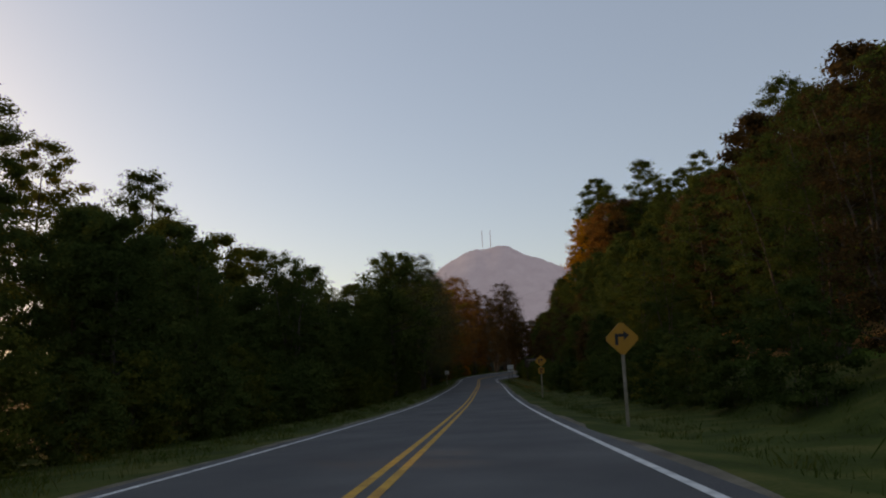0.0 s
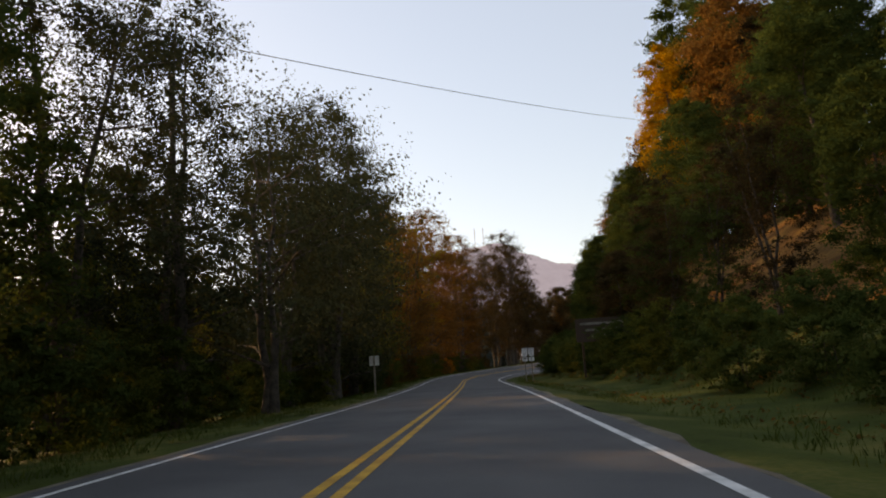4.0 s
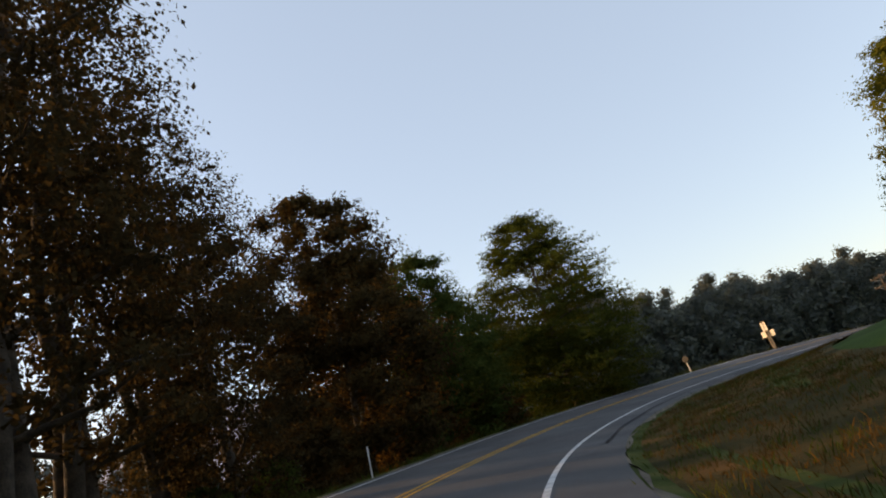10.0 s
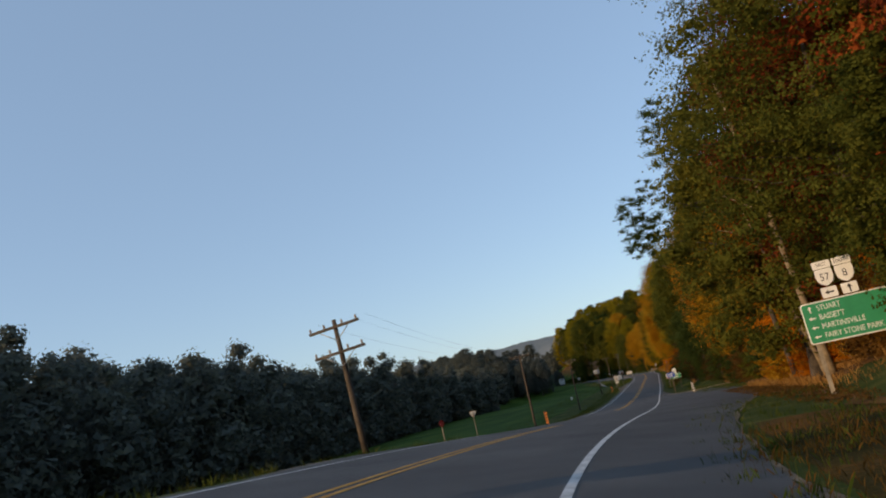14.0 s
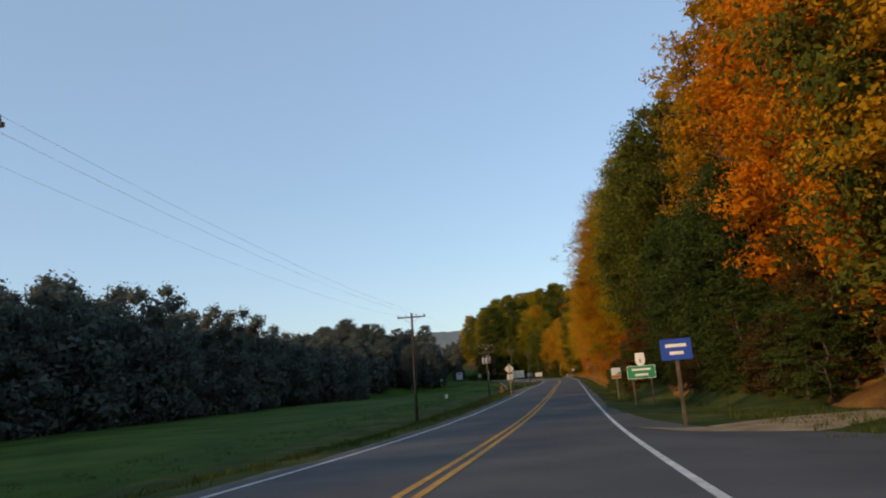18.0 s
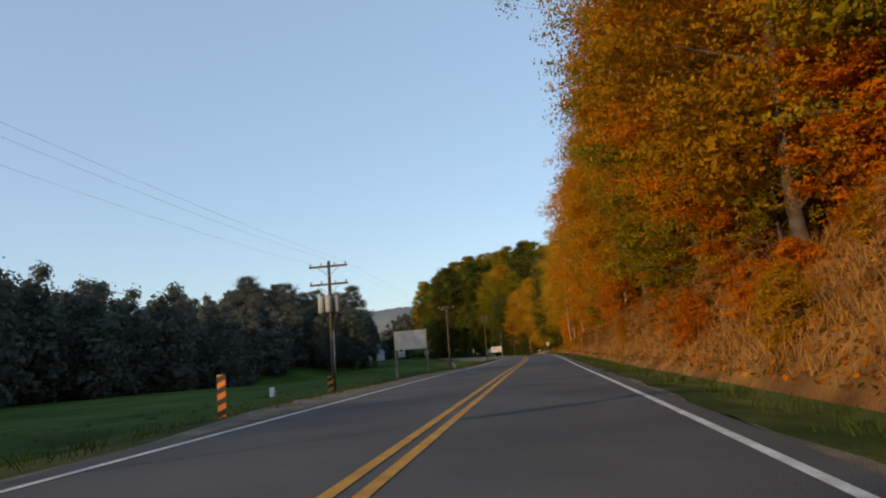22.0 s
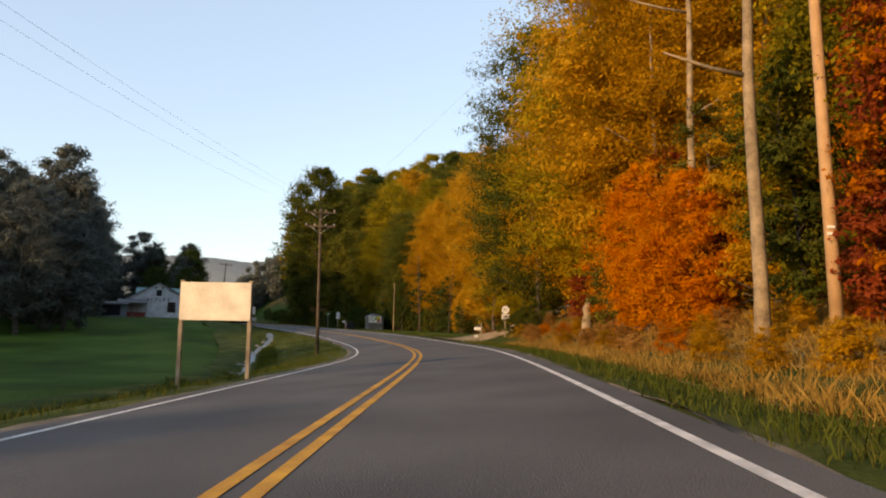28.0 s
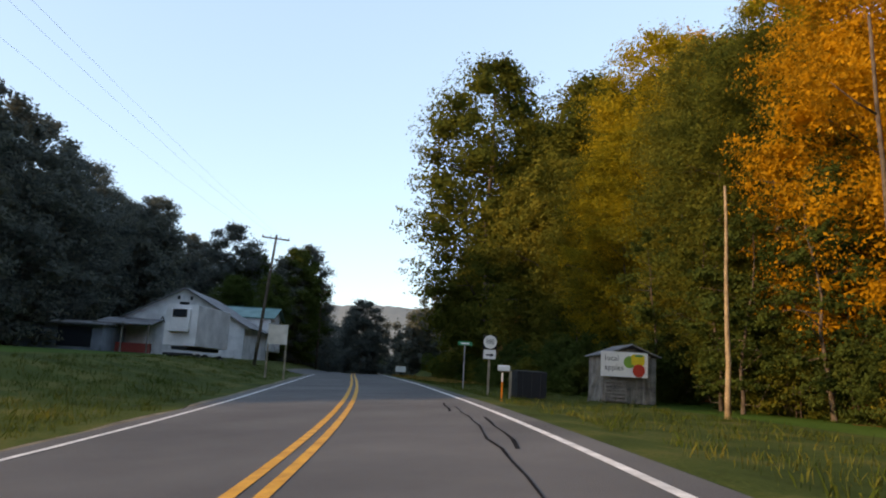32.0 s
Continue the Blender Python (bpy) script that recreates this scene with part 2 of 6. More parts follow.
# ---- the road's line: curvature, grade and banking along it ----
S0 = -20.0
KAPPA = [1.38, -0.26, -0.2, 0.26, -0.47, 0.65, 0.14, 0.77, -5.6, -9.84, -7.56, -9.34, -14.81, -13.74, -7.32, -6.76, 2.36, 0.23, 0.54, -0.83, 0.36, -0.17, 0.26, 0.14, -0.52, 0.66, 0.71, 1.51, -2.94, 1.98, 4.23, 6.48, 5.55, 3.69, 1.21, 0.32, -0.33, -0.59, -0.56, -0.54]
GRADE = [-4.23, -2.94, -0.88, -0.89, 0.2, 1.27, 2.82, -1.5, -4.83, -3.17, 0.07, 1.25, 0.86, 1.18, 0.38, -0.88, 2.02, 2.23, 1.5, 1.16]
BANK = [-1.13, -1.21, -0.44, 0.27, 6.22, 10.24, 13.03, 13.83, 6.39, -0.86, -0.01, 1.79, 1.19, -1.16, -3.81, -9.17, -9.49, -4.6, -1.8, -0.7]
HALF = 3.66
SG = np.arange(S0, 760, 2.0)
kap = np.interp(SG, S0 + 20 * np.arange(len(KAPPA)), np.array(KAPPA) / 1000)
TH = np.concatenate([[0], np.cumsum(kap[1:] + kap[:-1])])
I0 = int(-S0 / 2)
TH -= TH[I0]
RX = np.concatenate([[0], np.cumsum(-np.sin(TH[1:]) - np.sin(TH[:-1]))])
RY = np.concatenate([[0], np.cumsum(np.cos(TH[1:]) + np.cos(TH[:-1]))])
gr = np.interp(SG, S0 + 40 * np.arange(len(GRADE)), np.array(GRADE) / 100)
RZ = np.concatenate([[0], np.cumsum(gr[1:] + gr[:-1])])
RX, RY, RZ = RX - RX[I0], RY - RY[I0], RZ - RZ[I0]
BK = np.interp(SG, S0 + 40 * np.arange(len(BANK)), np.array(BANK) / 100)
# lead-in and lead-out
pre, post = np.arange(-120, S0, 2.0), np.arange(760, 1000, 2.0)
RX = np.concatenate([RX[0] + (S0 - pre) * np.sin(TH[0]), RX, RX[-1] - (post - 758) * np.sin(TH[-1])])
RY = np.concatenate([RY[0] - (S0 - pre) * np.cos(TH[0]), RY, RY[-1] + (post - 758) * np.cos(TH[-1])])
RZ = np.concatenate([RZ[0] + 0 * pre, RZ, RZ[-1] - (post - 758) * 0.02])
BK = np.concatenate([0 * pre, BK, 0 * post])
TH = np.concatenate([0 * pre + TH[0], TH, 0 * post + TH[-1]])
SG = np.concatenate([pre, SG, post])


def heading(s):
    return float(np.interp(s, SG, TH))


def table(s, rows):
    rows = np.array(rows, float)
    return np.interp(s, rows[:, 0], rows[:, 1])


def brook_mid(s):
    """How far across the road's left side the stream runs."""
    return table(s, [(540, -12.4), (600, -12.6), (616, -12.6), (625, -11.8), (631, -10.7), (636, -9.5), (641, -8.5), (648, -8.0)])


def lift(s, u):
    """Height of the ground over the road's middle, at s along it and u to its right."""
    s, u = np.asarray(s, float), np.asarray(u, float)
    road_z = -np.clip(u, -5.5, 5.5) * np.interp(s, SG, BK)
    right = np.maximum(u - 4.6, 0)
    left = np.maximum(-u - 4.6, 0)
    # right bank: foot, slope, height
    foot = table(s, [(-120, 4.0), (120, 4.0), (150, 4), (250, 5), (300, 7), (335, 12), (368, 9), (402, 1.6), (520, 1.6), (545, 3.0), (585, 3.5), (597, 3.0), (606, 2.4), (611, 5.0), (618, 17), (700, 12), (760, 6)])
    slope = table(s, [(-120, 0.35), (70, 0.42), (112, 0.85), (140, 0.85), (158, 0.12), (245, 0.12), (290, 0.5), (340, 0.6), (372, 0.6), (402, 0.95), (515, 0.9), (545, 0.35), (590, 0.4), (620, 0.35), (690, 0.45), (745, 0.85), (1000, 0.85)])
    top = table(s, [(-120, 30), (110, 34), (142, 34), (158, 1.6), (230, 2.0), (275, 22), (340, 30), (398, 34), (600, 30), (760, 34)])
    first = np.clip((right - foot) * slope, 0, top)
    steep = np.clip(first, 0, 8.5) + np.clip(first - 8.5, 0, 99) * 0.62
    rz = np.where(right > 0, steep - 0.12 * np.clip(right, 0, 1.5), 0)
    # left side: verge drop, then field
    drop = table(s, [(-120, 0.4), (100, 0.5), (140, 2.6), (200, 4.0), (260, 2.4), (300, 1.1), (560, 1.3), (600, 1.5), (640, 0.5), (656, -1.0), (760, -1.2)])
    reach = table(s, [(-120, 6), (100, 8), (140, 14), (260, 12), (300, 6), (640, 6), (760, 5)])
    lz = -drop * np.clip((left - 0.8) / reach, 0, 1)
    hill = table(s, [(-120, 0.10), (90, 0.10), (140, 0.0), (600, 0.0), (640, 0.25), (760, 0.3)])
    hfoot = table(s, [(-120, 12), (140, 20), (560, 60), (640, 42), (760, 34)])
    lz = lz + np.clip((left - hfoot) * hill, 0, 22)
    brook = np.exp(-((left + brook_mid(s) + 4.6) / 1.0) ** 2) * table(s, [(540, 0), (570, 0.8), (615, 0.8), (630, 0.5), (641, 0.4), (648, 0)])
    return road_z + np.where(u > 0, rz, lz - brook)


def spot(s, u, dz=0.0):
    """The ground's point at s along the road, u to its right."""
    a = np.interp(s, SG, TH)
    return np.array([np.interp(s, SG, RX) + u * np.cos(a), np.interp(s, SG, RY) + u * np.sin(a), np.interp(s, SG, RZ) + float(lift(s, u)) + dz])


def stand(s, u, dz=0.0, turn=0.0):
    """A pose on the ground that faces along the road (local +y ahead), turned to the left by some degrees."""
    x, y, z = spot(s, u, dz)
    return pose(x, y, z, 0, 0, math.degrees(heading(s)) + turn)


# ---- mesh helpers ----
def mesh_of(name, verts, faces, mat=None, smooth=False):
    me = bpy.data.meshes.new(name)
    me.from_pydata([tuple(v) for v in verts], [], [tuple(f) for f in faces])
    if mat:
        me.materials.append(mat)
    if smooth:
        me.polygons.foreach_set("use_smooth", [True] * len(me.polygons))
    me.update()
    return me


def quick_mesh(name, verts, faces, mat):
    """Large meshes of quads or triangles from arrays."""
    k = faces.shape[1]
    me = bpy.data.meshes.new(name)
    me.vertices.add(len(verts))
    me.vertices.foreach_set("co", np.asarray(verts, np.float32).ravel())
    me.loops.add(faces.size)
    me.loops.foreach_set("vertex_index", faces.astype(np.int32).ravel())
    me.polygons.add(len(faces))
    me.polygons.foreach_set("loop_start", np.arange(0, faces.size, k, dtype=np.int32))
    me.materials.append(mat)
    me.update(calc_edges=True)
    me.validate()
    return me


def part(name, data, parent, label="", at=None, mat=None):
    """One mesh object under a thing or a part. data: a mesh or a bmesh."""
    if isinstance(data, bmesh.types.BMesh):
        me = bpy.data.meshes.new(name)
        data.to_mesh(me)
        data.free()
        if mat:
            me.materials.append(mat)
        data = me
    ob = new(name, data)
    ob.parent = parent
    if at is not None:
        ob.matrix_basis = at
    if label:
        ob["label"] = label
    return ob


def empty(name, m, label, category, group=""):
    ob = new(name)
    ob.matrix_basis = m
    return tagged(ob, label, category, group)


def box(x, y, z, at=(0, 0, 0), bevel=0.0, rot=None, bm=None):
    """A bevelled block of that size, its middle at the place."""
    own = bmesh.new()
    bmesh.ops.create_cube(own, size=1, matrix=Matrix.Diagonal((x, y, z, 1)))
    if bevel:
        bmesh.ops.bevel(own, geom=own.edges[:], offset=bevel, segments=2, affect="EDGES", profile=0.6)
    m = Matrix.Translation(at)
    if rot:
        m = m @ Euler([radians(a) for a in rot]).to_matrix().to_4x4()
    bmesh.ops.transform(own, matrix=m, verts=own.verts[:])
    if bm is None:
        return own
    tmp = bpy.data.meshes.new("tmp")
    own.to_mesh(tmp)
    own.free()
    bm.from_mesh(tmp)
    bpy.data.meshes.remove(tmp)
    return bm


def tube(points, radii, sides=8, cap=True):
    """Vertices and faces of a bent, tapering round bar."""
    pts = [Vector(p) for p in points]
    verts, faces = [], []
    for i, p in enumerate(pts):
        d = (pts[min(i + 1, len(pts) - 1)] - pts[max(i - 1, 0)]).normalized()
        a = d.orthogonal().normalized()
        if abs(d.z) > 0.5:
            a = Vector((1, 0, 0)) - d * d.x
            a.normalize()
        b = d.cross(a)
        for j in range(sides):
            w = 2 * math.pi * j / sides
            verts.append(p + (a * math.cos(w) + b * math.sin(w)) * radii[i])
    for i in range(len(pts) - 1):
        for j in range(sides):
            k = (j + 1) % sides
            faces.append((i * sides + j, i * sides + k, (i + 1) * sides + k, (i + 1) * sides + j))
    if cap:
        faces.append(tuple(range(sides))[::-1])
        faces.append(tuple(range((len(pts) - 1) * sides, len(pts) * sides)))
    return verts, faces


def tube_mesh(name, points, radii, mat, sides=8):
    return mesh_of(name, *tube(points, radii, sides), mat, True)


# ---- road, lines, verges ----
def ribbon(name, s0, s1, edges, mat, dz=0.0, step=2.0, label="", wave=0.0):
    """A strip along the road through the given offsets (numbers or functions of s)."""
    ss = np.arange(s0, s1 + 0.01, step)
    rng = np.random.default_rng(int(abs(s0 * 7 + s1)))
    verts = []
    for s in ss:
        for e in edges:
            u = e(s) if callable(e) else e
            verts.append(spot(s, u + (rng.normal() * wave if wave and e in (edges[0], edges[-1]) else 0), dz))
    k = len(edges)
    faces = [(i * k + j, i * k + j + 1, (i + 1) * k + j + 1, (i + 1) * k + j) for i in range(len(ss) - 1) for j in range(k - 1)]
    ob = new(name, mesh_of(name, verts, faces, mat, True))
    return tagged(ob, label, "", "", "structure")


def bow(s):
    """Extra paving outside the right edge line."""
    return table(s, [(-120, 0.35), (130, 0.5), (160, 1.3), (230, 1.6), (262, 1.8), (290, 3.2), (318, 6.5), (352, 7.0), (368, 1.0), (380, 0.4), (590, 0.5), (700, 0.5)])


def bow_left(s):
    return table(s, [(-120, 0.3), (280, 0.35), (305, 4.0), (318, 7.5), (340, 3.0), (352, 0.4), (428, 0.4), (440, 2.2), (458, 2.4), (472, 0.4), (700, 0.4), (705, 3), (740, 3), (760, 0.5)])


ribbon("road", -110, 980, [lambda s: -HALF - bow_left(s), lambda s: -HALF - 0.2, -1.8, 0.0, 1.8, lambda s: HALF + 0.2, lambda s: HALF + bow(s)], M_ASPHALT, 0.03, 2.0, "grey two-lane asphalt road with worn tracks")
def side_line(name, s0, s1, u, w, mat, label):
    ribbon(name, s0, s1, [u - w / 2, u + w / 2], mat, 0.037, 2.0, label)
side_line("edge_line_right", -110, 318, HALF, 0.13, M_WHITE_LINE, "solid white edge line on the asphalt")
side_line("edge_line_right_far", 318, 980, HALF, 0.13, M_WHITE_LINE, "solid white edge line on the asphalt")
side_line("edge_line_left", -110, 300, -HALF + 0.09, 0.12, M_WHITE_LINE, "solid white edge line on the asphalt")
side_line("edge_line_left_far", 336, 700, -HALF + 0.09, 0.12, M_WHITE_LINE, "solid white edge line on the asphalt")
for nm, u in (("centre_line_near", -0.11), ("centre_line_off", 0.19)):
    side_line(nm, -110, 298, u, 0.14, M_YELLOW_LINE, "double yellow centre line, worn")
    side_line(nm + "_far", 330, 980, u, 0.14, M_YELLOW_LINE, "double yellow centre line, worn")
ribbon("verge_left", -110, 980, [-15.5, -14.0, -13.2, -12.6, -12.1, -11.6, -11.0, lambda s: min(-10.2, -HALF - bow_left(s) - 2.4), lambda s: min(-9.5, -HALF - bow_left(s) - 2.2), lambda s: min(-8.8, -HALF - bow_left(s) - 2.0), lambda s: min(-8.2, -HALF - bow_left(s) - 1.8), lambda s: min(-7.5, -HALF - bow_left(s) - 1.6), lambda s: min(-5.8, -HALF - bow_left(s) - 1.0), lambda s: -HALF - bow_left(s) - 0.5, lambda s: -HALF - bow_left(s) + 0.15], M_VERGE, 0.0, 2.0, "mown grass verge beside the road")
ribbon("verge_right", -110, 980, [lambda s: HALF + bow(s) - 0.15, lambda s: HALF + bow(s) + 0.5, lambda s: HALF + bow(s) + 2.0, lambda s: max(HALF + bow(s) + 3.0, 9.0), lambda s: max(HALF + bow(s) + 4.0, 13.0)], M_VERGE, 0.0, 2.0, "grass verge at the foot of the bank")
ribbon("gravel_edge_right", -110, 590, [lambda s: HALF + bow(s) - 0.05, lambda s: HALF + bow(s) + 0.14], M_GRAVEL, 0.02, 2.0, "narrow gravel strip along the paving", 0.1)
ribbon("gravel_edge_left", -110, 980, [lambda s: -HALF - bow_left(s) - 0.22, lambda s: -HALF - bow_left(s) + 0.05], M_GRAVEL, 0.02, 2.0, "narrow gravel strip along the paving", 0.08)
ribbon("gravel_pull_off", 428, 472, [lambda s: -HALF - bow_left(s) + 0.1, lambda s: -HALF - 0.5 * bow_left(s) - 0.25, -HALF - 0.25], M_GRAVEL, 0.035, 2.0, "gravel pull-off beside the edge line")
def bank_foot(s):
    return max(6.2, 4.6 + table(s, [(368, 9.0), (402, 1.6), (520, 1.6), (545, 1.6)]))


ribbon("bank_face", 374, 538, [bank_foot] + [lambda s, k=k: bank_foot(s) + (13.3 - bank_foot(s)) * k / 4 for k in (1, 2, 3, 4)], M_LITTER, 0.12, 2.0, "steep bank of dry leaves and weeds", 0.0)
M_MOUND = surface("mound_grass_ground", (0.02, 0.022, 0.006), (0.17, 0.075, 0.022), 0.35, 0.95, 0.8, 11, third=(0.06, 0.042, 0.012), spec=0.05)
ribbon("mound", 156, 284, [lambda s: HALF + bow(s) + 0.4, lambda s: HALF + bow(s) + 1.6, 8.2, 10.2, 13.0], M_MOUND, 0.012, 2.0, "grassy mound inside the bend, drying to brown")
ribbon("corner_bank", 282, 332, [9.5, 11.0, 13.2], M_LITTER, 0.04, 2.0, "leaf-strewn bank at the corner", 0.3)
ribbon("dry_verge", 538, 594, [6.1, 7.0, 9.0, 11.0, 13.2], M_DRY, 0.04, 2.0, "dry tan grass below the woods", 0.3)

# ---- ground to the horizon ----
def axis(lo, hi, step, far):
    mid = list(np.arange(lo, hi + 0.1, step))
    out, d = [], step
    v = hi
    while v < hi + far:
        d *= 1.35
        v += d
        out.append(v)
    neg, d, v = [], step, lo
    while v > lo - far:
        d *= 1.35
        v -= d
        neg.append(v)
    return np.array(neg[::-1] + mid + out)


def nearest(x, y):
    """Along and across the road for many points."""
    x, y = np.asarray(x, float), np.asarray(y, float)
    s, u, d = np.zeros_like(x), np.zeros_like(x), np.zeros_like(x)
    for a in range(0, len(x), 4000):
        q = slice(a, a + 4000)
        dd = (x[q, None] - RX[None]) ** 2 + (y[q, None] - RY[None]) ** 2
        j = dd.argmin(1)
        s[q] = SG[j]
        u[q] = (x[q] - RX[j]) * np.cos(TH[j]) + (y[q] - RY[j]) * np.sin(TH[j])
        d[q] = np.sqrt(dd[np.arange(len(j)), j])
        u[q] = np.where(d[q] > np.abs(u[q]) + 3, np.sign(u[q] + 1e-9) * d[q], u[q])
    return s, u, d


gx, gy = axis(-130, 640, 4.0, 3600), axis(-110, 470, 4.0, 3600)
GX, GY = np.meshgrid(gx, gy)
gs, gu, gd = nearest(GX.ravel(), GY.ravel())
far_fade = np.clip((gd - 130) / 250, 0, 1)
gz = np.interp(gs, SG, RZ) + lift(gs, gu)
gz = gz * (1 - far_fade) + (-4.0 + 10 * np.clip((gd - 300) / 1500, 0, 1)) * far_fade
Z2 = gz.reshape(GX.shape)
soft_z = Z2.copy()
for _ in range(3):
    p = np.pad(soft_z, 1, mode="edge")
    soft_z = (p[:-2, 1:-1] + p[2:, 1:-1] + p[1:-1, :-2] + p[1:-1, 2:] + p[1:-1, 1:-1]) / 5
D2 = gd.reshape(GX.shape)
w2 = np.clip((D2 - 18) / 14, 0, 1)
Z2 = Z2 * (1 - w2) + soft_z * w2
Z2 = Z2 - np.where(D2 < np.where(gu.reshape(GX.shape) < 0, 14.5, 11.5), 0.75, 0) - np.where(D2 < 5, 0.5, 0)
nx, ny = len(gx), len(gy)
gv = np.stack([GX.ravel(), GY.ravel(), Z2.ravel()], 1)
ii = (np.arange(ny - 1)[:, None] * nx + np.arange(nx - 1)[None]).ravel()
gf = np.stack([ii, ii + 1, ii + nx + 1, ii + nx], 1)
ground_me = quick_mesh("ground", gv, gf, M_SOIL)
ground_me.materials.append(M_LITTER)
fu, fs = gu[ii], gs[ii]
woods = ((fu > np.where(fs > 610, 19, 12)) & (fs < 800) & ~((fs > 145) & (fs < 262) & (fu < 30))) | ((fu < -13) & (fs < 120))
ground_me.polygons.foreach_set("material_index", woods.astype(np.int32))
ground_me.polygons.foreach_set("use_smooth", [True] * len(gf))
tagged(new("ground", ground_me), "grassy fields and leaf-strewn wooded slopes", "", "", "structure")


def height_at(x, y):
    """Height of the drawn ground at a place."""
    i, j = int(np.searchsorted(gx, x)) - 1, int(np.searchsorted(gy, y)) - 1
    fx, fy = (x - gx[i]) / (gx[i + 1] - gx[i]), (y - gy[j]) / (gy[j + 1] - gy[j])
    return float(Z2[j, i] * (1 - fx) * (1 - fy) + Z2[j, i + 1] * fx * (1 - fy) + Z2[j + 1, i] * (1 - fx) * fy + Z2[j + 1, i + 1] * fx * fy)


# ---- distance ----
def ridge(name, heads, dist, mat, label, rough=6.0, seed=3):
    """A far wooded ridge as a solid band: (heading in degrees, elevation in degrees) seen from the middle of the plan."""
    rng = np.random.default_rng(seed)
    h = np.array(heads[::-1], float)
    a = np.linspace(h[0, 0], h[-1, 0], 260)
    el = np.interp(a, h[:, 0], h[:, 1])
    el = np.convolve(np.pad(el, 6, mode="edge"), np.ones(13) / 13, "valid")
    bump = np.convolve(rng.normal(size=len(a) + 4), np.ones(5) / 5, "valid") * rough
    ox, oy = dist[1]
    verts = []
    for k in range(len(a)):
        t = radians(a[k])
        top = dist[0] * math.tan(radians(el[k])) + bump[k]
        for f, dz in ((0.82, -40), (0.93, top * 0.62), (1.0, top), (1.15, top * 0.5)):
            verts.append((ox - math.sin(t) * dist[0] * f, oy + math.cos(t) * dist[0] * f, dz if dz < 0 else dz + bump[k] * 0.3))
    n = 4
    faces = [(k * n + j, (k + 1) * n + j, (k + 1) * n + j + 1, k * n + j + 1) for k in range(len(a) - 1) for j in range(n - 1)]
    return tagged(new(name, mesh_of(name, verts, faces, mat, True)), label, "", "", "structure")


# bluish emission imitates haze over the distant ridges; the masts share it
def haze_glow_hill(name, lo, hi, glow):
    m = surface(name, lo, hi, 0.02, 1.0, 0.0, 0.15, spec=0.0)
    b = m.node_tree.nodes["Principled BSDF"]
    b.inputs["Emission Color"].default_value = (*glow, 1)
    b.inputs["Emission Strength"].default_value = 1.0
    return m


M_MOUNTAIN = haze_glow_hill("haze_glow_mountain", (0.10, 0.11, 0.14), (0.16, 0.17, 0.20), (0.17, 0.195, 0.285))
M_HILL = haze_glow_hill("haze_glow_slope", (0.06, 0.08, 0.08), (0.12, 0.13, 0.12), (0.06, 0.075, 0.10))
ridge("backdrop_mountain", [(16, 1.0), (8, 4.0), (4.5, 6.6), (2.0, 8.4), (-0.6, 9.2), (-3, 8.9), (-6, 7.2), (-14, 5.6), (-24, 5.4), (-29, 5.6), (-34, 4.8), (-40, 3.0), (-60, 1.0)], (2600, (0, 0)), M_MOUNTAIN, "pale mountain ridge far beyond the woods, its haze a glow", 7)
ridge("backdrop_hill", [(-30, 3.0), (-46, 4.2), (-58, 5.0), (-66, 4.8), (-76, 5.2), (-96, 5.0)], (900, (330, 270)), M_HILL, "wooded hill beyond the valley, its haze a glow", 1.6, 5)
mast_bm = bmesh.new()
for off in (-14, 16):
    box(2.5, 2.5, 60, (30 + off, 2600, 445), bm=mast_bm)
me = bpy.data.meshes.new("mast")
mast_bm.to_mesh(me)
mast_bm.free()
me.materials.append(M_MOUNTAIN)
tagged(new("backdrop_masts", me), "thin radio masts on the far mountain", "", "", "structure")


# ---- trees ----
def crown_radius(kind, v):
    if kind == "cone":
        return np.clip((1 - v) ** 0.75 * np.minimum(1, 0.55 + v * 3.2), 0.04, 1)
    if kind == "egg":
        return np.clip(np.sqrt(np.clip(1 - np.where(v < 0.34, (v - 0.34) / 0.42, (v - 0.34) / 0.70) ** 2, 0, 1)), 0.1, 1)
    if kind == "plume":
        return np.interp(v, (0, 0.12, 0.3, 0.5, 0.7, 0.85, 0.95, 1), (0.5, 0.8, 1.0, 0.93, 0.76, 0.54, 0.34, 0.14))
    if kind == "tall":
        return np.clip(np.sqrt(np.clip(1 - np.abs(2 * v - 0.9) ** 2.2 / 1.35, 0, 1)), 0.08, 1)
    return np.clip(np.sqrt(np.clip(1 - (2 * v - 0.86) ** 2 / 1.32, 0, 1)), 0.1, 1)


def leaf_quads(centres, length, rng, droop=0.0, out=None, corners=4):
    """Single leaves, facing mostly outwards from their clump."""
    n = len(centres)
    nrm = rng.normal(size=(n, 3)) * (0.55 if out is not None else 1.0)
    if out is not None:
        nrm += out + np.array([0, 0, 0.25])
    d = np.cross(nrm, rng.normal(size=(n, 3)))
    d /= np.linalg.norm(d, axis=1)[:, None] + 1e-9
    d[:, 2] -= droop
    w = np.cross(nrm, d)
    w /= np.linalg.norm(w, axis=1)[:, None] + 1e-9
    ln = (length * rng.uniform(0.6, 1.35, n))[:, None]
    a, b = centres - d * ln * 0.5, centres + d * ln * 0.5
    if corners == 3:
        v = np.stack([a - w * ln * 0.34, a + w * ln * 0.34, b], 1).reshape(-1, 3)
    else:
        v = np.stack([a, centres + w * ln * 0.36 + d * ln * 0.08, b, centres - w * ln * 0.36 + d * ln * 0.08], 1).reshape(-1, 3)
    return v, np.arange(corners * n).reshape(n, corners)


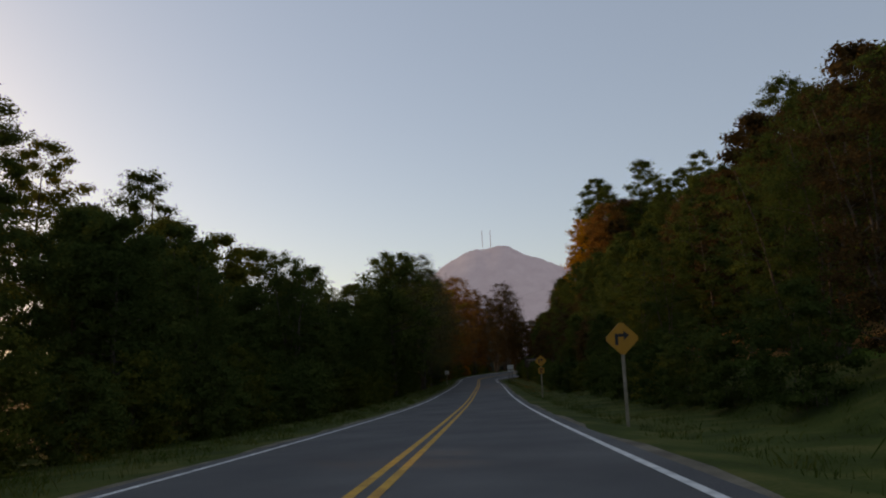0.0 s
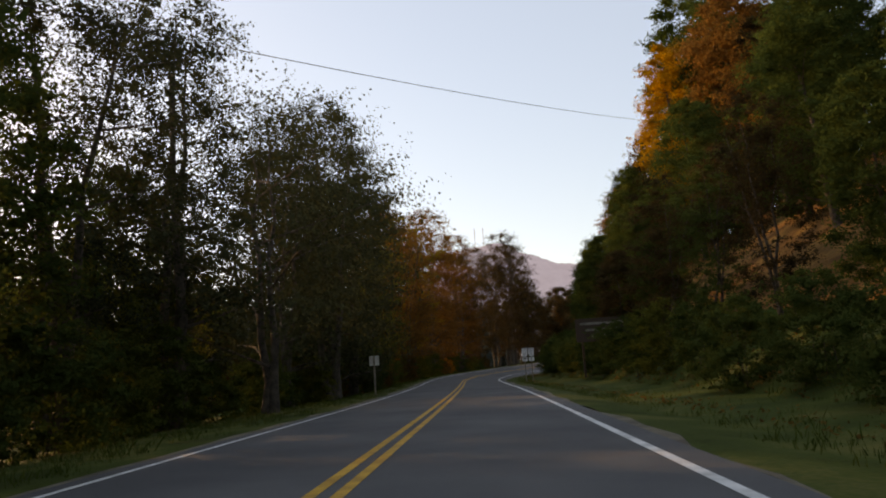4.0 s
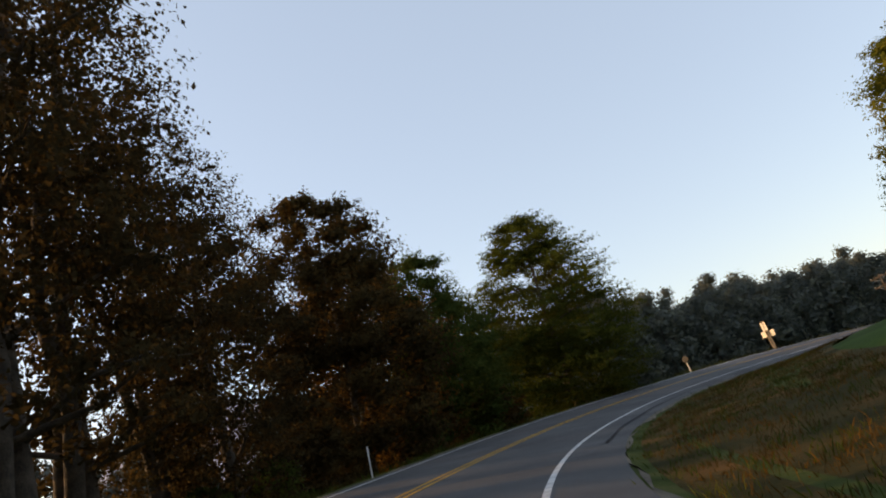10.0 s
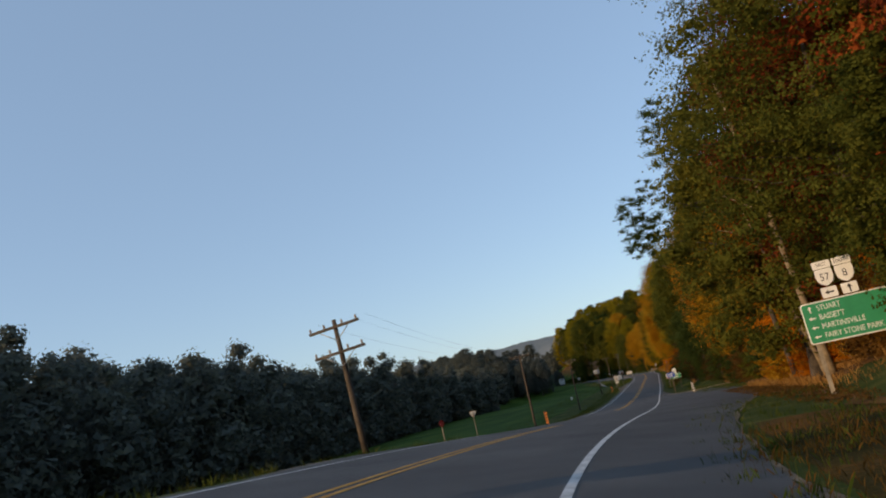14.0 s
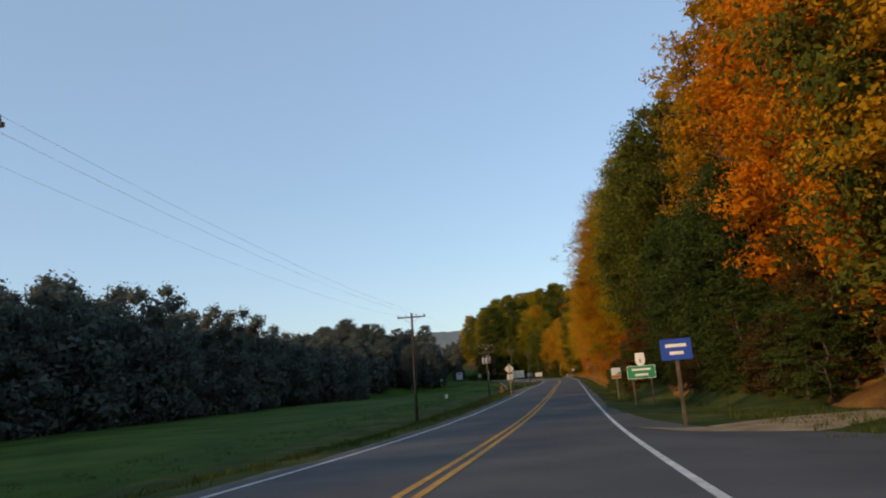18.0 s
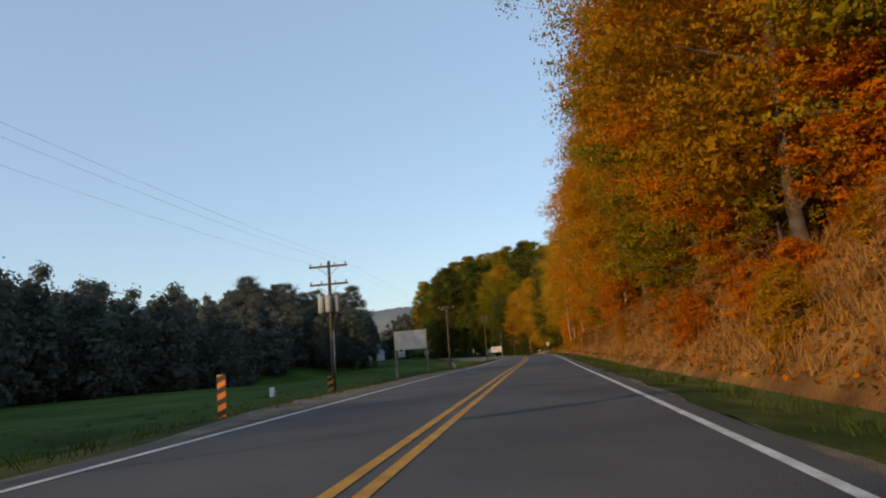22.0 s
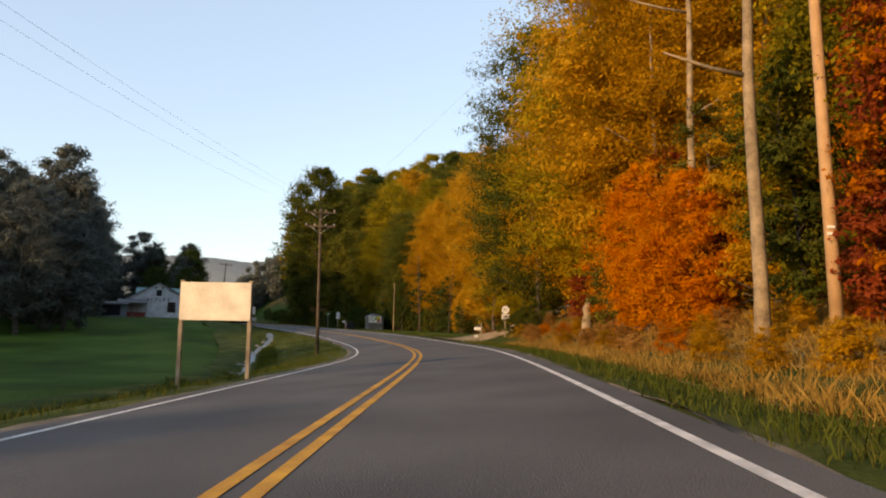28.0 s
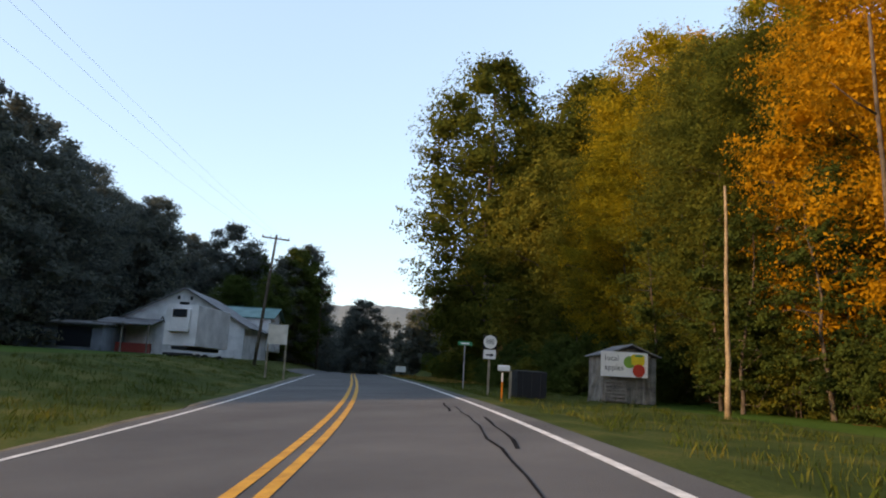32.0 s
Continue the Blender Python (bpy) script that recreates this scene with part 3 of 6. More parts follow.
def ball_faces(level):
    bm = bmesh.new()
    bmesh.ops.create_icosphere(bm, subdivisions=level, radius=1)
    out = np.array([[v.co[:] for v in f.verts] for f in bm.faces])
    bm.free()
    return out


BALL = {1: ball_faces(1), 2: ball_faces(2), 3: ball_faces(3)}


def sprays(pc, pr, rng, level, squash=0.8, cap=9.0, keep=0.8):
    """Overlapping leaf sprays that close the inside of each clump, none longer than the cap."""
    f = BALL[level]
    n, m = len(pc), len(f)
    mid = f.mean(1, keepdims=True)
    edge = {1: 1.0, 2: 0.55, 3: 0.28}[level]
    r = pr[:, None, None, None]
    size = np.minimum(1.35 * r, cap / edge)
    at = mid[None] * r * rng.uniform(0.2, 1.22, (n, m, 1, 1)) + rng.normal(size=(n, m, 1, 3)) * edge * 0.2 * r
    v = at + ((f - mid)[None] + rng.normal(size=(n, m, 3, 3)) * edge * 0.28) * size
    v = v * np.array([1.1, 1.1, squash]) + pc[:, None, None, :]
    v = v.reshape(-1, 3, 3)
    v = v[rng.uniform(size=len(v)) < keep].reshape(-1, 3)
    return v, np.arange(len(v)).reshape(-1, 3)


def tree_meshes(tag, seed, kind, h, r, base, leaves, leaf, bark, stems=1, thin=1.0, core=0.72, puff=42, airy=0, level=2, corners=3, keep=0.85, flat=0.85):
    """A trunk with limbs, and a crown of single leaves gathered in clumps at the twigs."""
    rng = np.random.default_rng(seed)
    tv, tf, tips = [], [], []

    def add(points, radii, sides):
        v, f = tube(points, radii, sides, False)
        o = len(tv)
        tv.extend(v)
        tf.extend(tuple(i + o for i in q) for q in f)

    lo, span = h * base, h * (1 - base)
    for st in range(stems):
        lean = rng.normal(size=2) * (0.04 if stems == 1 else 0.09) * h
        rad = h * 0.0155 * thin / math.sqrt(stems)
        pts = []
        for k in range(8):
            v = k / 7
            wob = rng.normal(size=2) * h * 0.008 * (0 < k)
            pts.append(np.array([lean[0] * v ** 1.4 + wob[0] + (st - (stems - 1) / 2) * 0.35, lean[1] * v ** 1.4 + wob[1], -0.4 + v * (h * 0.86 + 0.4)]))
        add(pts, [rad * (1.35 if k == 0 else 1) * (1 - 0.86 * k / 7) for k in range(8)], 8)
        limbs = max(7, int(15 / stems))
        for b in range(limbs):
            v = base * 0.9 + (0.93 - base) * (b + rng.uniform(0, 0.8)) / limbs
            i = min(6, int(v * 7))
            p0 = pts[i] + (pts[i + 1] - pts[i]) * (v * 7 - i)
            vv = np.clip((p0[2] - lo) / span, 0.02, 0.98)
            reach = r * float(crown_radius(kind, min(vv + 0.12, 0.97))) * rng.uniform(0.5, 0.8)
            w = rng.uniform(0, 2 * math.pi)
            d = np.array([math.cos(w), math.sin(w), 0])
            rise = rng.uniform(0.15, 0.6) if kind != "cone" else rng.uniform(-0.05, 0.3)
            p1 = p0 + d * reach * 0.5 + np.array([0, 0, reach * rise * 0.6]) + rng.normal(size=3) * 0.2
            p2 = p0 + d * reach + np.array([0, 0, reach * rise]) + rng.normal(size=3) * 0.3
            rb = rad * 0.42 * (1 - 0.6 * v)
            add([p0, p1, p2], [rb, rb * 0.6, rb * 0.2], 5)
            for q in (0.45, 0.7, 0.88, 1.0):
                tips.append(p0 + (p1 - p0) * min(1, q * 2) if q <= 0.5 else p1 + (p2 - p1) * (2 * q - 1))
            for _ in range(2):
                q = rng.uniform(0.3, 0.9)
                b0 = p1 + (p2 - p1) * q
                b1 = b0 + rng.normal(size=3) * np.array([1, 1, 0.5]) * reach * 0.18
                add([b0, b1], [rb * 0.3, rb * 0.08], 4)
                tips.append(b1)
    # the crown: puffs of leaves round the limbs, filling the outline unevenly
    tips = np.array(tips)
    v = (np.arange(puff) + rng.uniform(0, 1, puff)) / puff
    w = np.arange(puff) * 2.4 + rng.uniform(-0.5, 0.5, puff)
    env = r * crown_radius(kind, np.clip(v, 0.03, 0.97)) * (1 + 0.14 * np.sin(w * 2 + seed))
    pr = np.clip(r * rng.uniform(0.19, 0.34, puff), 0.25, None) * np.clip(0.5 + 0.6 * env / r, 0.42, 1.1)
    off = np.maximum(env - pr, 0) * np.sqrt(rng.uniform(0.45, 1, puff))
    pc = np.stack([np.cos(w) * off, np.sin(w) * off, lo + span * np.clip(v, 0.02, 0.96)], 1)
    k = puff // 5
    vi = rng.uniform(0.08, 0.85, k)
    ri = r * crown_radius(kind, vi)
    wi = rng.uniform(0, 6.283, k)
    pc = np.concatenate([pc, np.stack([np.cos(wi) * ri * 0.25, np.sin(wi) * ri * 0.25, lo + span * vi], 1)])
    pr = np.concatenate([pr, ri * 0.42])
    solid = len(pc)
    if airy:
        k = rng.choice(len(tips), min(len(tips), airy), replace=False)
        pc = np.concatenate([pc, tips[k]])
        pr = np.concatenate([pr, np.full(len(k), r * 0.13)])
    share = pr ** 2
    n = rng.multinomial(leaves, share / share.sum())
    pick = np.repeat(np.arange(len(pc)), n)
    # each clump is a handful of leafy twigs
    twig = rng.normal(size=(len(pc), 15, 3)) * np.array([1, 1, 0.6]) + 0.45 * (pc / (np.linalg.norm(pc[:, :2], axis=1)[:, None] + 0.5) * np.array([1, 1, 0]) + np.array([0, 0, 0.5]))[:, None]
    twig /= np.linalg.norm(twig, axis=2)[:, :, None]
    d = twig[pick, rng.integers(0, 15, leaves)]
    along = rng.beta(2.2, 1.25, leaves) * 1.12
    c = pc[pick] + d * (pr[pick] * along)[:, None] * np.array([1.15, 1.15, flat]) + np.clip(rng.normal(size=(leaves, 3)), -1.5, 1.5) * (pr[pick] * 0.105)[:, None] * np.array([1, 1, flat * 0.8])
    c[:, 2] = np.maximum(c[:, 2], 0.12)
    axis_out = (c - np.array([0, 0, lo + span * 0.4])) / (0.5 * span)
    lv, lf = leaf_quads(c, leaf, rng, 0.3, d * 0.5 + axis_out * 0.5, corners)
    if core:
        v2, f2 = sprays(pc[:solid], pr[:solid] * core, rng, level, flat * 0.95, leaf * (1.25 if level == 3 else 2.0), keep)
        v2[:, 2] = np.maximum(v2[:, 2], 0.1)
        if corners == 4:
            f2 = np.concatenate([f2, f2[:, 2:]], 1)
            v2 = v2.reshape(-1, 3, 3)
            v2 = np.concatenate([v2, (v2[:, 2:] + v2[:, :1]) * 0.5], 1).reshape(-1, 3)
            f2 = np.arange(len(v2)).reshape(-1, 4)
        lf = np.concatenate([lf, f2 + len(lv)])
        lv = np.concatenate([lv, v2])
    return mesh_of(tag + "_trunk", tv, tf, bark, True), quick_mesh(tag + "_crown", lv, lf, LEAF["green"])


SPECIES = {
    "oak": [tree_meshes("oak", 11 + i, "round", 19 + i, 6.2, 0.14, 19000, 0.2, M_BARK, 1, 1.0, 0.7, 58, 20, 3, 3, 0.6) for i in range(3)],
    "oak_f": [tree_meshes("oak", 17 + i, "round", 19 + i, 6.2, 0.12, 34000, 0.17, M_BARK, 1, 1.0, 0.62, 74, 40, 3, 4) for i in range(2)],
    "poplar": [tree_meshes("poplar", 31 + i, "tall", 23 + i, 4.8, 0.18, 18000, 0.19, M_BARK, 1, 0.9, 0.64, 56, 20, 3, 3, 0.6) for i in range(3)],
    "maple": [tree_meshes("maple", 51 + i, "round", 12.5 + i, 4.6, 0.08, 17000, 0.16, M_BARK, 1, 1.0, 0.7, 54, 16, 3, 3, 0.6) for i in range(3)],
    "maple_f": [tree_meshes("maple", 57 + i, "round", 12.5 + i, 4.6, 0.07, 30000, 0.14, M_BARK, 1, 1.0, 0.62, 70, 40, 3, 4) for i in range(2)],
    "ash": [tree_meshes("ash", 71 + i, "tall", 17 + i, 4.4, 0.06, 20000, 0.14, M_BARK, 3, 1.0, 0.55, 50, 80, 3, 4, 0.25) for i in range(3)],
    "open": [tree_meshes("open_tree", 81 + i, "tall", 22 + i, 5.6, 0.05, 24000, 0.16, M_BARK, 1, 1.1, 0.56, 84, 70, 3, 4, 0.12) for i in range(2)],
    "clear": [tree_meshes("clear_tree", 111 + i, "tall", 22 + i, 5.4, 0.16, 25000, 0.15, M_BARK, 3, 1.5, 0.52, 66, 90, 3, 4, 0.15) for i in range(2)],
    "spread": [tree_meshes("spreading_tree", 131, "round", 15, 9.6, 0.2, 20000, 0.15, M_BARK, 2, 1.4, 0.4, 54, 130, 3, 4, 0.03)],
    "grove": [tree_meshes("grove_tree", 85 + i, "round", 19 + i, 6.0, 0.1, 62000, 0.115, M_BARK, 1, 0.6, 0.62, 78, 60, 3, 4, 0.75) for i in range(3)],
    "cone": [tree_meshes("cone_maple", 91, "plume", 17.2, 7.4, 0.02, 90000, 0.15, M_BARK, 1, 1.2, 0.7, 130, 80, 3, 4, 0.75, 0.42)],
    "sapling": [tree_meshes("sapling", 101 + i, "tall", 8.5 + i, 2.4, 0.1, 8000, 0.12, M_BARK, 1, 0.7, 0.5, 26, 24, 3, 4, 0.4) for i in range(3)],
    "backwood": [tree_meshes("backwood", 121 + i, "round", 19 + i, 5.8, 0.03, 12000, 0.26, M_BARK, 1, 1.0, 0.75, 46, 10, 3, 3, 0.6) for i in range(3)],
    "shrub": [tree_meshes("shrub", 161 + i, "round", 3.2 + 0.6 * i, 2.1, 0.02, 6500, 0.1, M_BARK, 4, 0.6, 0.62, 24, 20, 3, 4, 0.4) for i in range(3)],
}
WORDS = {"oak": "broad oak", "poplar": "tall straight poplar", "maple": "rounded maple", "oak_f": "broad oak", "maple_f": "rounded maple", "ash": "slender ash", "cone": "cone-shaped maple", "open": "tall open-crowned tree", "clear": "tall thin-crowned tree with bare stems", "grove": "leafy broad-crowned tree", "spread": "spreading tree with limbs over the road", "sapling": "young roadside sapling",
         "backwood": "woodland tree", "shrub": "low shrub"}
TINTS = {"green": "dark green leaves", "olive": "olive green leaves turning", "lime": "yellow-green turning leaves", "gold": "golden autumn leaves", "orange": "orange autumn leaves", "red": "deep red autumn leaves", "rust": "rusty brown leaves", "umber": "brown leaves darkened for shade", "backlit": "green leaves darkened as if backlit", "far": "green leaves greyed with painted haze", "brush": "dry brown leaves"}
tree_rng = random.Random(7)


def plant(kind, tint, s=None, u=None, at=None, scale=1.0, variant=None, wide=1.0, group="roadside trees"):
    """One tree on the ground, by its place along and across the road or in the plan."""
    if at is None:
        at = spot(s, u)[:2]
        z = spot(s, u)[2] if abs(u) < 12 else height_at(*at)
    else:
        z = height_at(*at)
    dice = random.Random(int(at[0] * 50) * 7919 + int(at[1] * 50))
    v = SPECIES[kind][dice.randrange(len(SPECIES[kind])) if variant is None else variant]
    k = scale * dice.uniform(0.9, 1.1)
    name = "shrub" if kind == "shrub" else "sapling" if kind == "sapling" else kind.replace("_f", "") + "_tree" if kind in ("oak", "poplar", "maple", "ash", "oak_f", "maple_f") else "tree"
    ob = empty(name, Matrix.Translation((at[0], at[1], z - 0.15)) @ Matrix.Rotation(dice.uniform(0, 6.28), 4, "Z"), WORDS[kind] + " with " + TINTS[tint], "shrub" if kind == "shrub" else "tree", group)
    ob.scale = (k * wide, k * wide, k)
    part("trunk", v[0], ob)
    crown = part("crown", v[1], ob)
    crown.material_slots[0].link = "OBJECT"
    crown.material_slots[0].material = LEAF[tint]
    return ob


def belt(s0, s1, step, rows, kinds, tints, jitter=1.6, scale=1.0, group="roadside trees"):
    """Trees in rows along the road."""
    dice = random.Random(int(s0 * 31 + s1 * 17 + rows[0] * 100 + step * 10))
    for n, u in enumerate(rows):
        s = s0 + n * step * 0.37
        while s < s1:
            if 650 < s < 671 and 11 < u < 15:
                s = 671
            wide_off = 5.5 if rows[0] == 10.6 and 487 < s < 503 else 0.0
            low = 0.5 if (15 < u < 22 and 631 < s < 645) or (22 < u < 50 and 638 < s < 672) else 0.7 if u < -30 and 630 < s < 656 else 1.0
            plant(dice.choice(kinds), dice.choice(tints), s + dice.uniform(-jitter, jitter), u + wide_off + dice.uniform(-jitter, jitter), scale=scale * low, group=group)
            s += step * dice.uniform(0.8, 1.2)


# first stretch: woods on both sides
belt(-30, 34, 6.5, (-13.5,), ("maple", "ash"), ("green", "green", "olive"), 1.2, 0.66, "woods left of the first straight")
belt(36, 96, 6.5, (-13.5,), ("oak", "maple", "ash"), ("green", "green", "olive"), 1.2, 0.66, "woods left of the first straight")
belt(-40, 30, 8.5, (-22,), ("backwood",), ("green", "green", "olive"), 2.5, 0.66, "woods left of the first straight")
belt(32, 78, 8.5, (-22,), ("backwood", "oak"), ("green", "green", "olive"), 2.5, 0.78, "woods left of the first straight")
belt(20, 72, 9.0, (-34,), ("backwood", "poplar"), ("green", "green", "olive"), 2.5, 0.95, "woods left of the first straight")
belt(-12, 112, 4.4, (-9.8,), ("shrub",), ("green", "green", "olive"), 0.8, 0.9, "undergrowth left of the first straight")
belt(0, 122, 6.0, (13.0,), ("maple", "ash", "sapling"), ("green", "green", "umber"), 1.4, 0.5, "woods right of the first straight")
belt(10, 130, 7.5, (20,), ("backwood", "oak", "maple"), ("green", "umber", "green", "green", "umber"), 2.0, 0.62, "hillside woods")
belt(10, 140, 8.5, (29, 39, 50), ("backwood", "backwood", "poplar"), ("green", "umber", "green", "green", "green"), 2.5, 0.78, "hillside woods")
belt(118, 152, 7.5, (27, 34), ("oak", "poplar"), ("green", "rust", "green"), 1.5, 1.12, "hillside woods")
belt(0, 134, 4.6, (9.8,), ("shrub",), ("green", "olive", "green"), 0.8, 0.8, "undergrowth right of the first straight")
plant("oak", "green", 64, -9.0, scale=0.84, variant=0)
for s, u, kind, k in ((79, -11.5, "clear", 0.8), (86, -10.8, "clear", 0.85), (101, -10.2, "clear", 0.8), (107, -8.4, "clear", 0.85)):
    plant(kind, "backlit", s, u, scale=k, group="woods left of the first straight")
belt(14, 70, 5.5, (15.5, 24), ("sapling", "shrub", "sapling"), ("green", "green", "olive"), 1.2, 1.0, "hillside undergrowth")
plant("poplar", "gold", 127, 22.5, scale=0.9, variant=0)
for s, u, kind, tint, k in ((112, 13.5, "maple_f", "green", 0.8), (118, 14, "oak_f", "green", 0.55), (124, 13, "maple_f", "green", 0.75), (130, 12.8, "maple_f", "green", 0.72), (135, 14, "maple", "olive", 0.75), (140, 13.5, "maple_f", "green", 0.62), (146, 15, "maple_f", "green", 0.5), (128, 17, "oak", "green", 0.7), (136, 18, "oak", "rust", 0.72), (143, 20, "oak", "green", 0.7), (148, 26, "backwood", "green", 0.7), (140, 27, "backwood", "rust", 0.8)):
    plant(kind, tint, s, u + 0.8, scale=k * 0.86, group="woods right of the first straight")
for s in range(108, 150, 4):
    plant("shrub", "green", s, 9.6 + (s % 3) * 0.5, scale=0.85, group="undergrowth right of the first straight")
plant("spread", "backlit", 90.5, -8.2, variant=0, group="woods left of the first straight")
for s, u, k in ((38, -12.5, 0.46), (45, -12, 0.48), (51, -13, 0.55), (57, -12.2, 0.62), (70, -12.5, 0.66), (30, -15, 0.52), (20, -16, 0.5), (9, -15, 0.56)):
    plant("oak_f", "green", s, u, scale=k, group="woods left of the first straight")
# trees along the outside of the bend
belt(84, 112, 9.0, (-18,), ("ash", "sapling"), ("green", "olive", "green"), 1.5, 0.6, "woods left of the bend")
belt(104, 152, 6.0, (-15, -21), ("maple", "sapling", "maple"), ("backlit", "umber", "backlit"), 1.5, 0.7, "woods left of the bend")
belt(150, 192, 4.0, (-12.0, -15.5), ("sapling",), ("green", "rust", "rust", "green"), 1.0, 0.62, "undergrowth left of the bend")
belt(156, 198, 7.0, (-20,), ("maple", "sapling"), ("green", "rust"), 1.5, 0.5, "woods left of the bend")
belt(150, 198, 6.0, (-25,), ("maple", "ash"), ("green", "rust", "green"), 1.5, 0.9, "woods left of the bend")
belt(100, 158, 3.0, (-11.5,), ("shrub",), ("green", "rust", "green"), 1.0, 1.0, "undergrowth left of the bend")
for s, u, kind, tint, k in ((108, -13, "clear", "backlit", 0.85), (114, -10, "open", "backlit", 1.0), (121, -9.5, "open", "backlit", 1.05), (127, -14, "open", "umber", 1.0), (133, -9.5, "open", "olive", 1.05), (139, -13, "ash", "olive", 1.3), (145, -9.5, "clear", "rust", 1.1),
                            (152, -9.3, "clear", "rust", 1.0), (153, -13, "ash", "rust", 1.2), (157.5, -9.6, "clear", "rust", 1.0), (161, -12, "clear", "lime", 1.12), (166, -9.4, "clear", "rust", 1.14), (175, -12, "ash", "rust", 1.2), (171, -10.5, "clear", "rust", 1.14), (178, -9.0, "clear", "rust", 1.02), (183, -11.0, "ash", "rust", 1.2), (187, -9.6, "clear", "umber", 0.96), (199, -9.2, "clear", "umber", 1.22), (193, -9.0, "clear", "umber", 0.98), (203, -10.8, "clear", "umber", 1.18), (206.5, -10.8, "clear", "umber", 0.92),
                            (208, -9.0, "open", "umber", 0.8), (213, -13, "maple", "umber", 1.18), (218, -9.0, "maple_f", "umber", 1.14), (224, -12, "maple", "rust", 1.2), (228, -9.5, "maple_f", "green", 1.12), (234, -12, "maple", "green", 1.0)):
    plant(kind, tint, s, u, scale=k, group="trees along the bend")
plant("cone", "olive", at=(41.6, 233.5), scale=1.186, wide=1.01, group="trees along the bend")
plant("maple_f", "green", 160, 15.6, scale=0.66, group="trees by the mound")
plant("maple_f", "olive", 256, 21.3, scale=1.25, group="trees at the corner")
plant("oak_f", "olive", 363, 15.5, scale=1.25, group="bank woods")
belt(128, 192, 4.2, (-8.6,), ("shrub",), ("rust", "olive", "green", "rust"), 1.0, 0.95, "shrubs along the bend")
belt(207, 236, 4.2, (-8.6,), ("shrub",), ("rust", "orange", "green", "umber"), 1.0, 0.9, "shrubs along the bend")
for s, u, kind, k in ((156.5, -11.2, "sapling", 0.5), (159, -11.8, "sapling", 0.55), (170.5, -8.9, "shrub", 0.8), (172.6, -9.4, "shrub", 0.9), (172, -10.8, "sapling", 0.5)):
    plant(kind, "orange", s, u, scale=k, group="shrubs along the bend")
# the wooded corner after the bend
for s, u, kind, tint, k in ((298, 14.0, "grove", "olive", 1.2), (304, 15.2, "grove", "red", 1.1), (289, 18.5, "maple_f", "red", 1.35), (284, 17.5, "oak_f", "olive", 1.0), (295, 19, "oak_f", "red", 1.2), (278, 21, "maple_f", "orange", 1.2), (288, 13.6, "maple_f", "olive", 0.7), (310, 15, "maple_f", "orange", 1.25), (317, 17, "poplar", "olive", 1.0), (276, 27, "backwood", "rust", 1.1)):
    plant(kind, tint, s, u, scale=k, group="trees at the corner")
belt(288, 330, 3.5, (13.5,), ("shrub",), ("orange", "gold", "rust"), 1.0, 0.9, "shrubs at the corner")
plant("oak_f", "olive", 307, 12.0, scale=0.98, group="trees at the corner")
# the long wooded bank
belt(322, 400, 6.0, (17.0,), ("maple_f", "oak_f", "oak"), ("gold", "olive", "orange", "green", "olive"), 1.5, 1.05, "bank woods")
belt(330, 400, 3.4, (14.0,), ("shrub", "sapling"), ("rust", "green", "olive", "rust"), 1.0, 0.95, "bank undergrowth")
for s, u, kind, tint, k in ((383, 12.5, "maple", "green", 0.9), (389, 11.5, "maple", "green", 0.85), (395, 11, "maple", "green", 0.95), (401, 11.5, "oak", "olive", 0.95), (408, 11, "oak_f", "olive", 1.0), (414.5, 11.2, "oak_f", "green", 0.95), (421, 12.0, "maple_f", "green", 1.2)):
    plant(kind, tint, s, u, scale=k, group="bank woods")
for k in range(30):
    s = 371 + k * 1.05
    plant("sapling", ("green", "rust", "green", "green", "umber")[k % 5], s, 12.3 - (s - 371) * 0.155 + (k % 2) * 1.5, scale=0.42 + 0.06 * (k % 3), wide=1.5, group="undergrowth at the bank foot")
belt(423, 530, 6.5, (10.6,), ("grove", "ash", "grove", "grove"), ("orange", "gold", "lime", "gold", "olive", "orange", "gold", "lime"), 1.2, 1.1, "bank woods")
belt(440, 532, 3.6, (12.6,), ("sapling",), ("orange", "gold", "orange", "lime"), 1.0, 1.15, "bank undergrowth")
for s, u in ((500.5, 8.9), (502, 8.4), (504, 8.8), (498.5, 9.2), (481, 8.6), (478, 8.8), (441, 9.6), (444.5, 9.3), (448, 9.7), (452, 9.4), (456, 9.8), (461, 9.5), (436, 9.8)):
    plant("sapling", tree_rng.choice(("orange", "gold", "lime")), s, u, scale=0.66, wide=1.35, group="bank undergrowth")
for s, u, tint, k in ((490.5, 12.2, "lime", 0.75), (496, 12.6, "gold", 0.8), (489, 15.5, "orange", 1.2), (494, 14.6, "gold", 1.25), (499, 15.2, "orange", 1.15), (503, 14.8, "gold", 1.2), (491, 19.5, "gold", 1.6), (500, 19.5, "orange", 1.6)):
    plant("maple_f", tint, s, u, scale=k, group="bank woods")
# green and umber tints carry the shade on this end of the bank
belt(380, 402, 3.0, (11.6, 13.0), ("shrub", "shrub"), ("green", "umber", "olive", "rust"), 0.8, 0.7, "bank undergrowth")
belt(399, 427, 2.6, (7.7, 9.3), ("shrub",), ("green", "umber", "olive", "green"), 0.8, 0.6, "undergrowth on the bank")
belt(427, 534, 3.4, (7.7, 9.3), ("shrub",), ("brush", "orange", "brush", "gold"), 0.8, 0.46, "brush on the bank")
belt(398, 422, 4.0, (11.0,), ("shrub", "sapling"), ("green", "umber", "rust"), 0.8, 0.85, "bank undergrowth")
belt(422, 535, 4.0, (11.0,), ("shrub", "sapling"), ("orange", "lime", "gold", "orange"), 0.8, 0.85, "bank undergrowth")
